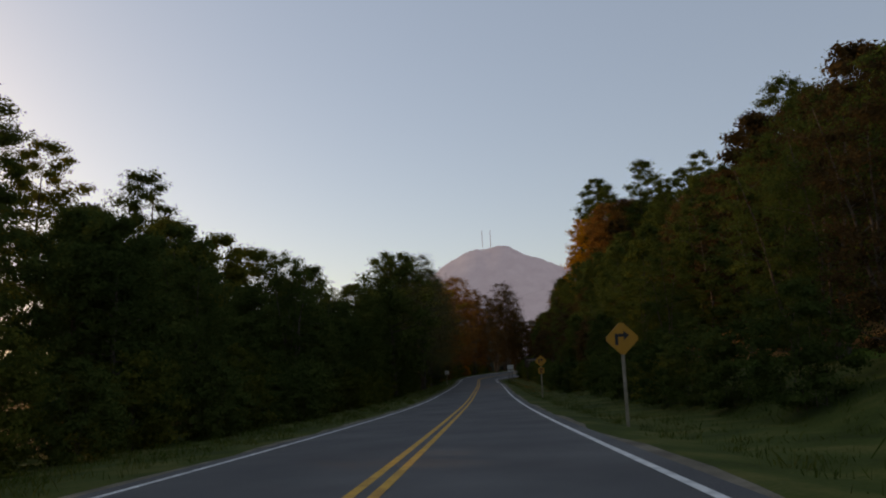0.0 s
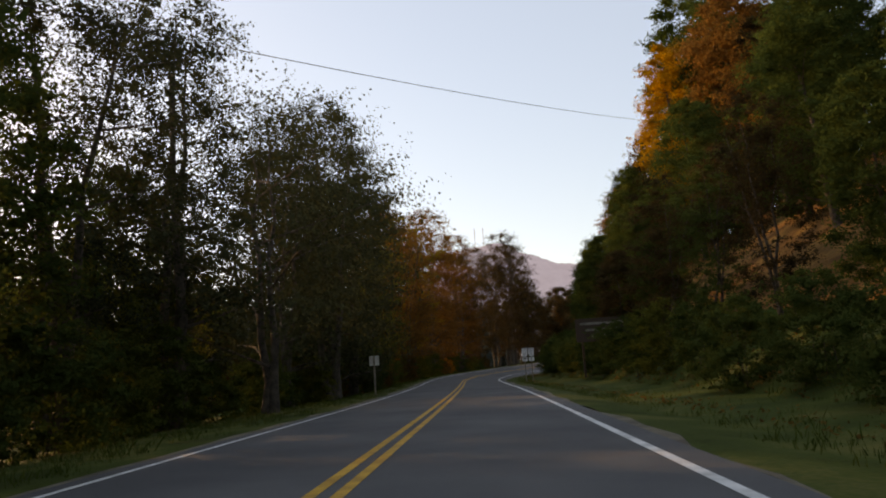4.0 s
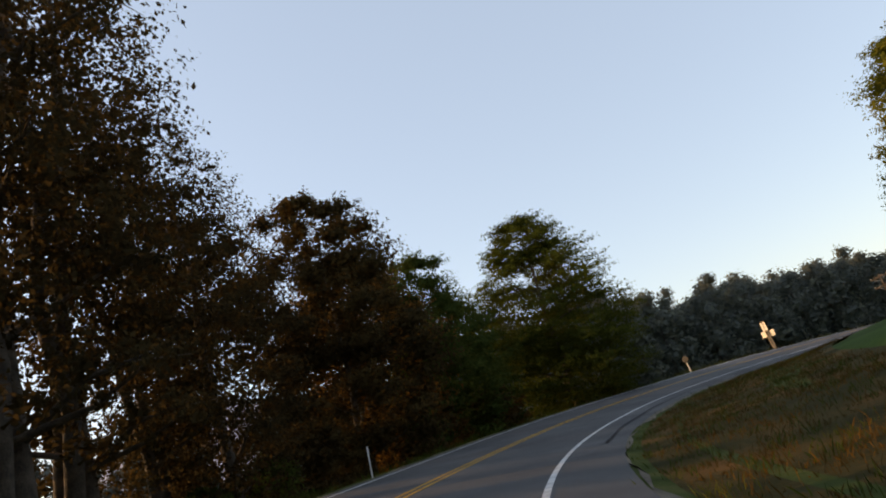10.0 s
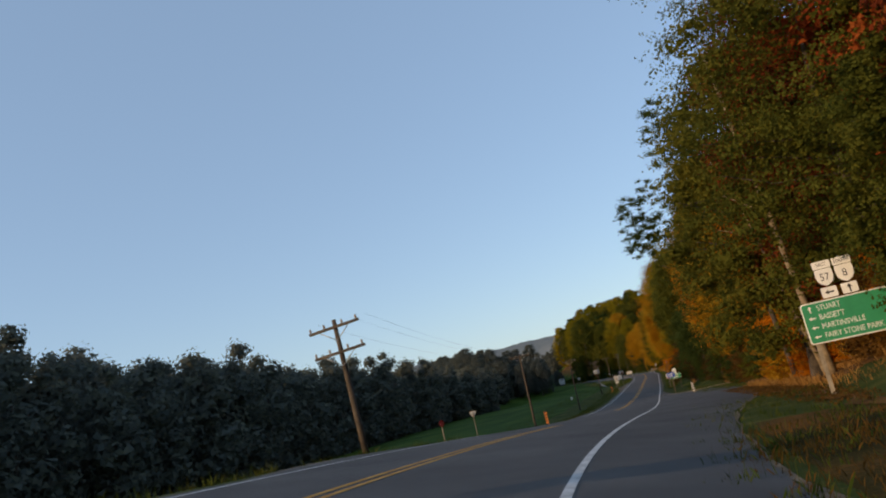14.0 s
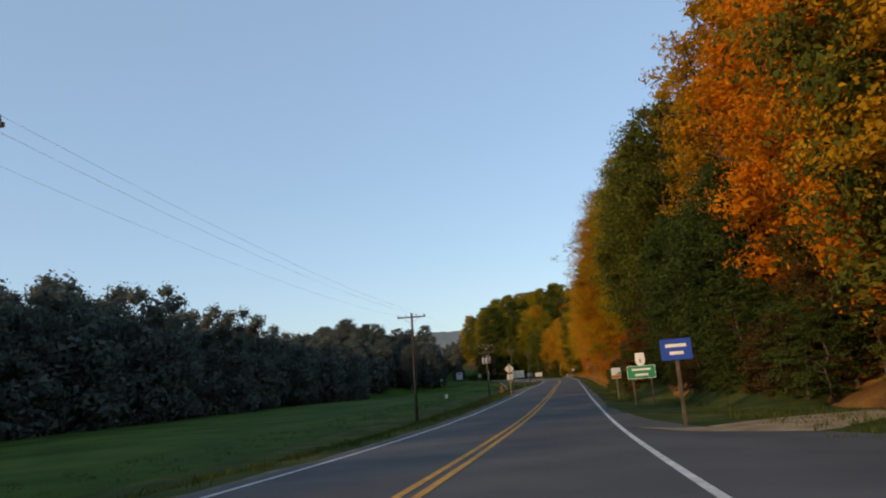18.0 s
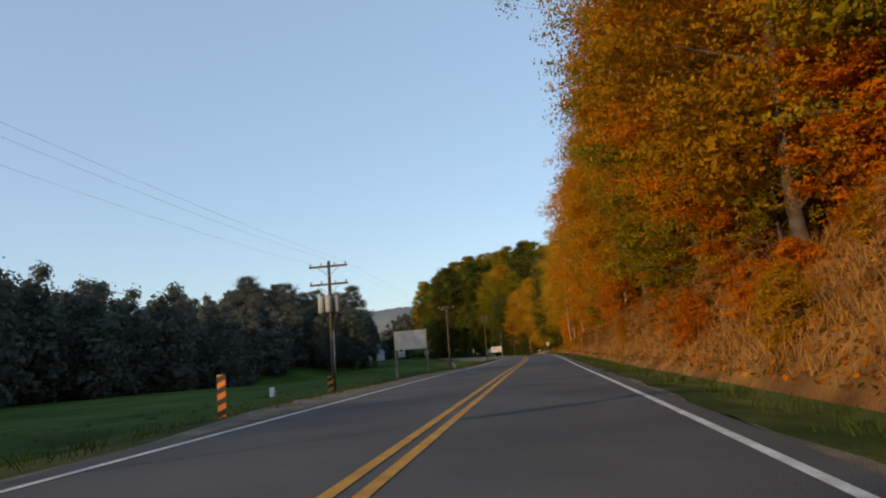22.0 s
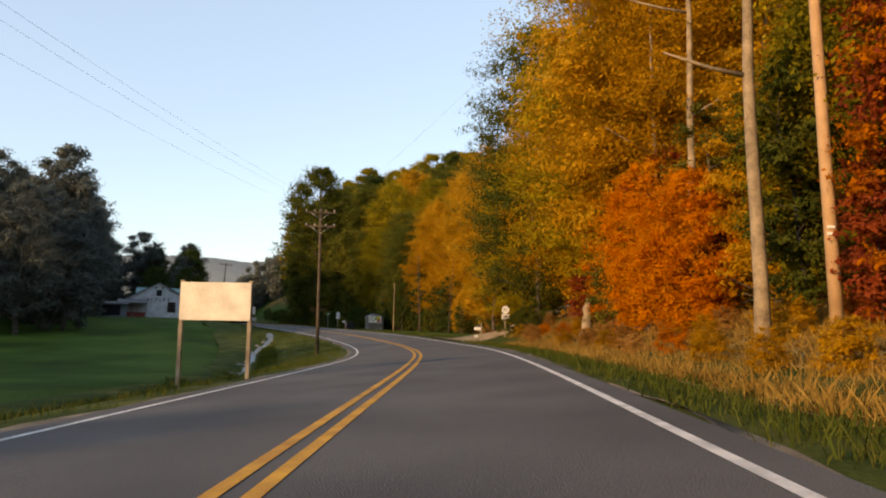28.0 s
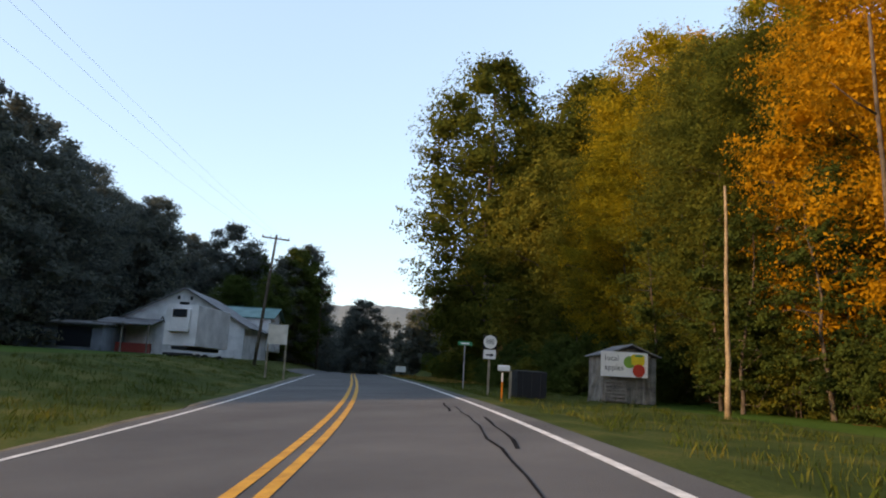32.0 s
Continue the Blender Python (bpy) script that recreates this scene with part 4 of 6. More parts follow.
belt(532, 600, 6.0, (14.8,), ("ash", "grove", "grove"), ("gold", "lime", "orange", "gold", "gold", "orange"), 1.3, 1.15, "bank woods")
belt(536, 594, 3.0, (12.0,), ("shrub", "sapling", "sapling"), ("gold", "orange", "olive", "red"), 1.0, 0.95, "bank undergrowth")
belt(536, 598, 2.6, (8.6, 10.4), ("shrub",), ("brush", "orange", "gold", "brush"), 0.8, 0.32, "brush below the woods")
belt(648, 692, 3.2, (17.6,), ("shrub",), ("green", "green", "olive"), 0.8, 1.0, "undergrowth by the far bend")
belt(622, 652, 4.0, (19, 25), ("shrub", "sapling"), ("green", "green", "olive"), 1.2, 1.0, "woods by the far bend")
belt(325, 600, 7.5, (22,), ("poplar", "backwood", "backwood"), ("gold", "lime", "orange", "rust", "gold"), 2.0, 1.12, "hill woods")
belt(325, 540, 8.5, (31,), ("backwood", "poplar", "backwood"), ("gold", "lime", "orange", "rust", "gold"), 2.5, 1.1, "hill woods")
belt(540, 606, 8.5, (31,), ("backwood", "poplar", "backwood"), ("gold", "lime", "orange", "rust", "gold"), 2.5, 1.3, "hill woods")
belt(330, 600, 12.0, (42,), ("backwood",), ("olive", "gold", "rust", "green"), 3, 1.1, "hill woods")
# woods by the far bend
for s, u, tint, k in ((569.4, 10.4, "orange", 0.5), (563.5, 13.2, "lime", 0.8), (574.2, 10.4, "orange", 0.55), (549, 12.8, "orange", 0.9), (543, 12.6, "gold", 0.9)):
    plant("maple_f", tint, s, u, scale=k, group="bank woods")
plant("maple_f", "red", 556.0, 12.6, scale=0.8, group="bank woods")
plant("shrub", "gold", at=(424.0, 276.0), scale=0.72, group="undergrowth by the far bend")
plant("shrub", "olive", at=(425.6, 274.4), scale=0.8, group="undergrowth by the far bend")
plant("ash", "gold", 626, 19.5, scale=1.05, group="woods by the far bend")
# dark green undergrowth added in place of the shadow at the wood's foot
belt(620, 656, 3.2, (17.6,), ("sapling", "shrub", "sapling"), ("green", "green", "olive"), 1.0, 0.9, "undergrowth by the far bend")
belt(632, 690, 6.0, (20,), ("grove", "maple_f", "ash", "grove"), ("gold", "olive", "gold", "lime", "lime"), 1.8, 1.0, "woods by the far bend")
belt(640, 690, 6.0, (28,), ("grove", "maple_f", "ash", "grove"), ("lime", "olive", "gold", "lime", "lime", "olive"), 1.8, 1.3, "woods by the far bend")
belt(654, 700, 3.6, (16.0,), ("sapling", "shrub", "sapling", "shrub"), ("olive", "green", "green", "green"), 1.4, 0.95, "woods by the far bend")
belt(612, 740, 9.0, (37, 47), ("backwood",), ("gold", "olive", "orange", "green"), 2.5, 1.05, "woods by the far bend")
for s, u, k in ((604.5, 9.4, 0.32), (603.5, 11.4, 0.42), (611.5, 12.4, 0.4), (613.5, 10.6, 0.36), (602.6, 13.2, 0.5), (599.5, 9.4, 0.6), (598.2, 10.2, 0.7)):
    plant("shrub", tree_rng.choice(("olive", "brush", "lime")), s, u, scale=k, group="undergrowth by the drive")
for s, u, kind, tint, k in ((588, 13.4, "grove", "lime", 1.3), (596, 13.6, "grove", "gold", 1.3), (615, 15.0, "grove", "lime", 1.15), (647.5, 21.5, "grove", "gold", 1.25), (622, 14.5, "grove", "gold", 1.05), (600.5, 11.4, "grove", "olive", 1.2), (602.5, 22.0, "grove", "gold", 1.1), (613.5, 22.5, "grove", "lime", 1.2), (612, 31, "grove", "gold", 1.25), (603, 32, "oak_f", "olive", 1.2), (608, 40, "oak", "gold", 1.3), (619, 41, "oak", "olive", 1.3), (597, 26, "oak_f", "lime", 1.2), (599, 18.5, "grove", "olive", 1.3), (579, 13, "grove", "gold", 1.25), (602, 25, "oak_f", "olive", 1.4), (707, 13.5, "oak_f", "olive", 1.8), (697, 22, "oak_f", "olive", 1.62), (691, 17, "maple_f", "olive", 1.75), (684, 23, "grove", "lime", 1.5), (713, 22, "oak", "olive", 1.4), (694, 32, "oak", "gold", 1.4), (680, 34, "oak", "olive", 1.4), (724, 14, "maple", "olive", 1.0), (735, 16, "oak", "green", 0.9)):
    plant(kind, tint, s, u, scale=k, group="woods by the far bend")
belt(664, 760, 4.0, (12.5,), ("shrub",), ("green", "green", "olive"), 1.0, 0.8, "undergrowth by the far bend")
belt(694, 800, 8.5, (28, 38, 49, 60), ("oak", "backwood", "oak"), ("lime", "olive", "olive", "green", "lime"), 2.5, 1.3, "woods on the far hill")
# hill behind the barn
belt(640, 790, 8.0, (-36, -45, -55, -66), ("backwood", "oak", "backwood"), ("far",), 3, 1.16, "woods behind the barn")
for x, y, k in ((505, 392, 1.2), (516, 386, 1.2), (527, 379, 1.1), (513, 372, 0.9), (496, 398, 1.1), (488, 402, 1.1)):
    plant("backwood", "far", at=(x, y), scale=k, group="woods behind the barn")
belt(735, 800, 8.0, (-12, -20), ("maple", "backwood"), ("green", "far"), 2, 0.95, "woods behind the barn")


def bare_trunk(s, u, h, r, lean, seed, label, group, limbs=2, bark=M_PALE_BARK):
    """A tall pale trunk that stands clear of the leaves; lean: sideways run over its height, across the road."""
    rng = np.random.default_rng(seed)
    ob = empty("pale_tree", stand(s, u, -0.3), label, "tree", group)
    pts = [np.array([lean * h * k / 8 + rng.normal() * 0.14 * r * (k > 0), rng.normal() * 0.14 * r * (k > 0), h * k / 8]) for k in range(9)]
    part("trunk", tube_mesh("trunk", pts, [r * (1.25 if k == 0 else 1.0) * (1 - 0.07 * k) for k in range(9)], bark, 10), ob)
    for k in range(limbs):
        i = 4 + (k * 2) % 4
        side = -1 if (seed + k) % 2 else 1
        d = np.array([side * rng.uniform(1.4, 2.4), rng.uniform(-0.5, 0.5), rng.uniform(0.5, 1.3)]) * h / 14
        limb = [pts[i], pts[i] + d * 0.45 + np.array([0, 0, -0.06]), pts[i] + d]
        part("limb", tube_mesh("limb", limb, [r * 0.36, r * 0.26, r * 0.1], bark, 7), ob)
    return ob


for row in ((560.2, 9.1, 15, 0.2, -0.015, 3, "bank woods"), (571.2, 11.3, 18, 0.2, 0.0, 4, "bank woods"), (575.6, 11.3, 17, 0.13, -0.015, 5, "bank woods"), (503.0, 9.6, 16, 0.23, -0.25, 7, "bank woods"), (483.0, 8.8, 13, 0.13, -0.12, 8, "bank woods"),
            (480.5, 9.4, 14, 0.18, -0.06, 10, "bank woods"), (521.0, 8.6, 12, 0.1, -0.1, 11, "bank woods"), (380.0, 14.0, 9, 0.13, 0.1, 12, "bank woods"), (381.5, 14.6, 9, 0.11, -0.06, 17, "bank woods")):
    bare_trunk(*row[:6], "tall pale trunk with few limbs at the wood's edge", row[6])
for row in ((640.0, 15.6, 11, 0.07, 0.06, 15), (648.5, 14.6, 12, 0.1, -0.04, 16)):
    bare_trunk(*row, "slender dark trunk in the shade of the wood", "woods by the far bend", 2, M_BARK)
bare_trunk(584.4, 10.1, 2.5, 0.38, 0.02, 21, "short broken pale trunk in the dry grass", "bank woods", 0)
bare_trunk(652.5, 11.8, 7.8, 0.095, 0.0, 22, "straight grey dead trunk without limbs", "woods by the far bend", 0)


def leaning_tree(s, u, tint, label, group):
    """A slim tree out over the paving for a neighbour's limb; its few separate leaf clumps are placed to fit the
    camera's view.
    """
    ob = empty("tree", stand(s, u, -0.3), label, "tree", group)
    stem = [(0, 0, 0), (-0.3, 0.1, 5), (-0.9, 0, 9.5), (-1.6, -0.1, 13.5), (-2.2, 0.1, 17.5), (-2.4, 0, 20.5)]
    part("trunk", tube_mesh("trunk", stem, [0.2, 0.16, 0.14, 0.11, 0.07, 0.03], M_BARK, 8), ob)
    for n, (x, y, z, k) in enumerate(((-7.2, 0.2, 9.9, 0.6), (-3.6, -0.3, 14.6, 0.7), (-5.8, 0.5, 10.3, 0.55))):
        near_stem = min(stem, key=lambda p: abs(p[2] - z))
        part("limb", tube_mesh("limb", [near_stem, ((x + near_stem[0]) / 2, y, z + 0.3), (x, y, z + 2.2 * k)], [0.08, 0.05, 0.02], M_BARK, 6), ob)
        crown = part("crown", SPECIES["sapling"][n][1], ob)
        crown.matrix_basis = Matrix.Translation((x, y, z)) @ Matrix.Diagonal((k, k, k, 1))
        crown.material_slots[0].link = "OBJECT"
        crown.material_slots[0].material = LEAF[tint]
    return ob


leaning_tree(317, 12.6, "green", "slim tree leaning out over the paving with dark green clumps", "trees at the corner")
bare_trunk(302.5, 12.0, 17, 0.18, -0.07, 31, "tall pale trunk with few limbs at the corner", "trees at the corner")
bare_trunk(306.0, 12.4, 11, 0.12, -0.16, 32, "tall pale trunk with few limbs at the corner", "trees at the corner")


# far edge of the valley field: one mass of trees
def far_woods(name, line, rows, gap, leaves, leaf, tint, seed, label):
    rng = np.random.default_rng(seed)
    pts = np.array(line, float)
    seg = np.concatenate([[0], np.cumsum(np.linalg.norm(np.diff(pts, axis=0), axis=1))])
    allv, allf, off = [], [], 0
    tv, tf = [], []
    for row in range(rows):
        d = rng.uniform(0, gap)
        while d < seg[-1]:
            x, y = np.interp(d, seg, pts[:, 0]), np.interp(d, seg, pts[:, 1])
            t = np.array([np.interp(d + 1, seg, pts[:, 0]) - x, np.interp(d + 1, seg, pts[:, 1]) - y])
            nrm = np.array([-t[1], t[0]]) / (np.linalg.norm(t) + 1e-9)
            x, y = np.array([x, y]) + nrm * (row * 9.0 + rng.normal() * 2)
            z = height_at(x, y)
            hh = np.interp(d, seg, pts[:, 2]) * rng.uniform(0.78, 1.08) * (1 + 0.05 * row)
            r = hh * rng.uniform(0.24, 0.34)
            kind = ("cone", "egg", "round", "tall", "egg")[rng.integers(5)]
            k = 11
            v = (np.arange(k) + rng.uniform(0, 1, k)) / k
            w = np.arange(k) * 2.4 + d
            env = r * crown_radius(kind, np.clip(v, 0.04, 0.97))
            pr = np.clip(env * 0.62, 0.27 * r, None)
            pc = np.stack([x + np.cos(w) * (env - pr) * 0.95, y + np.sin(w) * (env - pr) * 0.95, z + 0.6 + v * (hh - 0.6) - pr * 0.3], 1)
            pick = rng.integers(0, k, leaves)
            dd = rng.normal(size=(leaves, 3))
            dd /= np.linalg.norm(dd, axis=1)[:, None]
            c = pc[pick] + dd * (pr[pick] * rng.uniform(0.7, 1.4, leaves))[:, None]
            lv, lf = leaf_quads(c, leaf, rng, 0.2, dd, 3)
            v2, f2 = sprays(pc, pr * 0.82, rng, 3 if pr.max() > 2.2 else 2, 0.95, 0.8, 0.6)
            lf = np.concatenate([lf, f2 + len(lv)])
            lv = np.concatenate([lv, v2])
            allv.append(lv)
            allf.append(lf + off)
            off += len(lv)
            q, f = tube([(x, y, z - 0.5), (x + rng.normal() * 0.3, y, z + hh * 0.8)], [hh * 0.014, hh * 0.004], 5, False)
            tf.extend(tuple(i + len(tv) for i in g) for g in f)
            tv.extend(q)
            d += gap * rng.uniform(0.7, 1.3)
    me = quick_mesh(name, np.concatenate(allv), np.concatenate(allf), LEAF[tint])
    ob = tagged(new(name, me), label, "woods", "", "stuff")
    part("trunks", mesh_of("trunks", tv, tf, M_BARK), ob)
    return ob


# the haze on these woods lies in their leaf tint
far_woods("field_edge_woods", [(20, 330, 23), (62, 318, 24), (104, 312, 26), (180, 322, 25), (260, 333, 22), (340, 344, 18.5), (400, 352, 14), (432, 352, 13)], 4, 6.0, 420, 0.6, "far", 21, "green woods with haze in their colour along the far field edge")
far_woods("valley_woods", [(-80, 150, 24), (-66, 220, 24), (-42, 272, 23), (-10, 312, 22), (20, 330, 22)], 2, 7.0, 350, 0.6, "far", 22, "green woods with haze in their colour beyond the low field")
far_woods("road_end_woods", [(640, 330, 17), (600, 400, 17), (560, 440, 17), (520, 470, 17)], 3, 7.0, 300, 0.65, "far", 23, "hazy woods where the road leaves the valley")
belt(672, 700, 3.4, (13.6,), ("shrub",), ("green", "green", "green"), 0.8, 0.9, "undergrowth by the far bend")
belt(622, 690, 6.5, (24,), ("maple",), ("green", "olive", "gold"), 1.5, 0.7, "woods by the far bend")


# ---- signs ----
def prism(pts, y0, y1, mat, name="plate"):
    """A flat plate of the given outline (x, z), from y0 to y1."""
    n = len(pts)
    v = [(x, y0, z) for x, z in pts] + [(x, y1, z) for x, z in pts]
    f = [tuple(range(n)), tuple(range(2 * n - 1, n - 1, -1))] + [(i, i + n, (i + 1) % n + n, (i + 1) % n) for i in range(n)]
    return mesh_of(name, v, f, mat)


def rounded(w, h, r=0.05, cx=0.0, cz=0.0):
    out = []
    for sx, sz, a0 in ((1, 1, 0), (-1, 1, 90), (-1, -1, 180), (1, -1, 270)):
        for k in range(4):
            a = radians(a0 + 30 * k)
            out.append((cx + sx * (w / 2 - r) + r * math.cos(a), cz + sz * (h / 2 - r) + r * math.sin(a)))
    return out


def diamond(d, cx=0.0, cz=0.0):
    k = 0.06
    return [(cx + d / 2 - k, cz + k), (cx + k, cz + d / 2 - k), (cx - k, cz + d / 2 - k), (cx - d / 2 + k, cz + k), (cx - d / 2 + k, cz - k), (cx - k, cz - d / 2 + k), (cx + k, cz - d / 2 + k), (cx + d / 2 - k, cz - k)]


def disc(r, cx=0.0, cz=0.0, n=28):
    return [(cx + r * math.cos(2 * math.pi * k / n), cz + r * math.sin(2 * math.pi * k / n)) for k in range(n)]


def shield(w, cx=0.0, cz=0.0):
    half = [(0.5, 0.42), (0.46, 0.5), (0.5, 0.1), (0.46, -0.12), (0.36, -0.32), (0.2, -0.46)]
    half = [(0.46, 0.5), (0.5, 0.3), (0.5, 0.05), (0.45, -0.18), (0.33, -0.36), (0.16, -0.47), (0, -0.54)]
    return [(cx + x * w, cz + z * w) for x, z in half] + [(cx - x * w, cz + z * w) for x, z in half[-2::-1]]


def arrow(kind, k, cx, cz):
    """Outlines of plain arrows: up, left, right, bend."""
    up = [(-0.09, -0.5), (0.09, -0.5), (0.09, 0.1), (0.28, 0.1), (0, 0.5), (-0.28, 0.1), (-0.09, 0.1)]
    if kind == "bend":
        pts = [(-0.5, -0.45), (-0.28, -0.45), (-0.28, 0.12), (0.12, 0.12), (0.12, -0.12), (0.52, 0.23), (0.12, 0.55), (0.12, 0.34), (-0.5, 0.34)]
    elif kind == "left":
        pts = [(-z, x) for x, z in up]
    elif kind == "right":
        pts = [(z, -x) for x, z in up]
    else:
        pts = up
    return [(cx + x * k, cz + z * k) for x, z in pts]


def lettering(text, size, cx, cz, y, mat, parent, wide=1.0, left=False):
    c = bpy.data.curves.new("lettering", "FONT")
    c.body, c.size, c.align_x, c.align_y, c.extrude = text, size, "LEFT" if left else "CENTER", "CENTER", 0.002
    tmp = bpy.data.objects.new("lettering", c)
    scene.collection.objects.link(tmp)
    me = bpy.data.meshes.new_from_object(tmp.evaluated_get(bpy.context.evaluated_depsgraph_get()))
    bpy.data.objects.remove(tmp)
    me.materials.clear()
    me.materials.append(mat)
    return part("lettering", me, parent, "", Matrix.Translation((cx, y, cz)) @ Matrix.Rotation(math.pi / 2, 4, "X") @ Matrix.Diagonal((wide, 1, 1, 1)))


def bars(parent, w, rows, cz, y, mat, gap=0.16, h=0.07):
    """Unreadable lines of writing as plain bars."""
    for k, f in enumerate(rows):
        z = cz + ((len(rows) - 1) / 2 - k) * gap
        part("text_bar", prism([(-w * f / 2, z - h / 2), (w * f / 2, z - h / 2), (w * f / 2, z + h / 2), (-w * f / 2, z + h / 2)], y - 0.002, y, mat), parent)


def post(parent, x, z0, z1, mat, w=0.09, y=0.03):
    part("post", box(w, w, z1 - z0, (x, y + w / 2, (z0 + z1) / 2), 0.008), parent, "", None, mat)


def steel_post(parent, x, z0, z1, y=0.02):
    part("post", box(0.06, 0.04, z1 - z0, (x, y + 0.02, (z0 + z1) / 2), 0.006), parent, "", None, M_METAL)


def foot(s, u):
    """How far the ground lies under the road's middle there."""
    return float(lift(s, u))


def at_road(s, u, turn=0.0):
    return stand(s, u, 0.0, turn)


def warning_sign(s, u, zc, label, plaque=True, size=1.05):
    ob = empty("warning_sign", at_road(s, u), label, "road sign", "road signs")
    zc -= foot(s, u)
    post(ob, 0, -0.4, zc + 0.4, M_POST)
    face = part("plate", prism(diamond(size, 0, zc), -0.004, 0.03, M_SIGN_YELLOW), ob, "amber diamond plate")
    part("arrow", prism(arrow("bend", 0.42, 0, zc), -0.009, -0.005, M_SIGN_BLACK), face)
    if plaque:
        pl = part("plaque", prism(rounded(0.5, 0.5, 0.04, 0, zc - size / 2 - 0.3), -0.004, 0.02, M_SIGN_YELLOW), ob, "amber speed plaque")
        bars(pl, 0.3, (1, 0.7), zc - size / 2 - 0.3, -0.006, M_SIGN_BLACK, 0.2, 0.12)
    return ob


warning_sign(2, 5.6, 2.5, "amber diamond curve warning sign on a wooden post", False)
warning_sign(44, 6.2, 3.0, "amber diamond curve sign above a speed plaque", True)


def sign_back(s, u, zc, shape, size, label, extra=None):
    """A sign that faces the other way: its bare back is seen."""
    ob = empty("road_sign", at_road(s, u, 180), label, "road sign", "road signs seen from behind")
    zc -= foot(s, u)
    post(ob, 0, -0.4, zc + size * 0.55, M_POST, 0.1, 0.04)
    part("plate", prism(diamond(size, 0, zc) if shape == "diamond" else rounded(size, size, 0.05, 0, zc), 0.0, 0.035, M_SIGN_BACK), ob, "bare aluminium plate")
    if extra:
        part("plaque", prism(rounded(extra, extra, 0.04, 0, zc - size / 2 - extra / 2 - 0.03), 0.0, 0.03, M_SIGN_BACK), ob)
    return ob


sign_back(104, -5.2, 2.2, "square", 0.62, "small square sign seen from behind on a post")
sign_back(424, -4.6, 2.9, "diamond", 1.1, "diamond sign and plaque seen from behind", 0.62)

# brown guide board
ob = empty("guide_sign", at_road(106, 9.8), "dark brown guide board on two posts", "road sign")
zc = 3.3 - foot(106, 9.8)
for x in (-1.35, 1.35):
    post(ob, x, -0.5, zc + 0.5, M_SIGN_BROWN, 0.14)
bd = part("board", prism(rounded(3.5, 1.55, 0.08, 0, zc), -0.01, 0.03, M_SIGN_BROWN), ob)
bars(bd, 3.0, (0.95, 0.75, 0.5), zc, -0.012, M_OLD_WOOD, 0.42, 0.16)


def route_pair(s, u, zc, label, arrows, parent_board=None, k=1.0):
    """Two route markers side by side with their direction and arrow plates."""
    ob = parent_board
    if ob is None:
        ob = empty("route_signs", at_road(s, u), label, "road sign", "road signs")
        zc -= foot(s, u)
        for x in (-0.33, 0.33):
            post(ob, x, -0.5, zc + 0.6, M_POST)
    for x, num, way, tag in ((-0.33 * k, "57", arrows[0], "EAST"), (0.33 * k, "8", arrows[1], "SOUTH")):
        top = part("banner", prism(rounded(0.6 * k, 0.26 * k, 0.03, x, zc + 0.5 * k), -0.006, 0.02, M_SIGN_WHITE), ob)
        lettering(tag, 0.17 * k, x, zc + 0.5 * k, -0.009, M_SIGN_BLACK, top, 0.9)
        sh = part("marker", prism(shield(0.58 * k, x, zc + 0.06 * k), -0.006, 0.02, M_SIGN_WHITE), ob)
        lettering(num, 0.36 * k, x, zc + 0.05 * k, -0.009, M_SIGN_BLACK, sh, 0.9)
        pl = part("arrow_plate", prism(rounded(0.52 * k, 0.36 * k, 0.03, x, zc - 0.48 * k), -0.006, 0.02, M_SIGN_WHITE), ob)
        part("arrow", prism(arrow(way, 0.3 * k, x, zc - 0.48 * k), -0.010, -0.007, M_SIGN_BLACK), pl)
    return ob


route_pair(132, 6.7, 2.3, "white route markers with direction and arrow plates", ("bend", "up"))

# signs at the bend, lit from behind the road
ob = empty("route_signs", at_road(267, -4.8, 180) @ Matrix.Rotation(radians(4), 4, "Y"), "route markers on posts seen from behind", "road sign", "road signs seen from behind")
zc = 2.6 - foot(267, -4.8)
for x in (-0.12, 0.12):
    part("post", box(0.12, 0.1, zc + 1.5, (x, 0.09, (zc + 0.5) / 2), 0.01), ob, "", None, M_POST)
for x, z in ((-0.42, zc - 0.42), (0.42, zc - 0.30)):
    part("plate", prism(rounded(0.62, 0.62, 0.04, x, z), 0.0, 0.035, M_SIGN_BACK), ob, "bare aluminium plate")
for x in (-0.16, 0.16):
    part("banner", prism(rounded(0.26, 0.9, 0.03, x, zc + 0.45), 0.15, 0.17, M_SIGN_BACK), ob, "bare aluminium plate")
ob = empty("curve_marker", at_road(254, -5.6, 180) @ Matrix.Rotation(radians(6), 4, "Y"), "dark square marker board on a pale post", "road sign", "road signs seen from behind")
zc = 1.9 - foot(254, -5.6)
post(ob, 0, -0.4, zc - 0.35, M_SIGN_WHITE, 0.07, 0.05)
part("plate", prism(diamond(0.75, 0, zc), 0.0, 0.04, M_SIGN_BLACK), ob)


def delineator(s, u, h, mat_low, mat_high, label, lean=0.0):
    ob = empty("delineator_post", at_road(s, u) @ Matrix.Rotation(radians(lean), 4, "Y"), label, "marker post", "marker posts")
    part("stem", box(0.06, 0.03, h * 0.7 + 0.3, (0, 0, h * 0.35 - 0.15), 0.01), ob, "", None, mat_low)
    part("cap", box(0.066, 0.035, h * 0.32, (0, 0, h * 0.84), 0.01), ob, "", None, mat_high)
    return ob


delineator(210, -4.5, 1.15, M_SIGN_WHITE, M_SIGN_WHITE, "thin white delineator post, leaning a little", 5)
delineator(656, 5.3, 0.95, M_ORANGE, M_SIGN_WHITE, "post with an orange foot and white top")


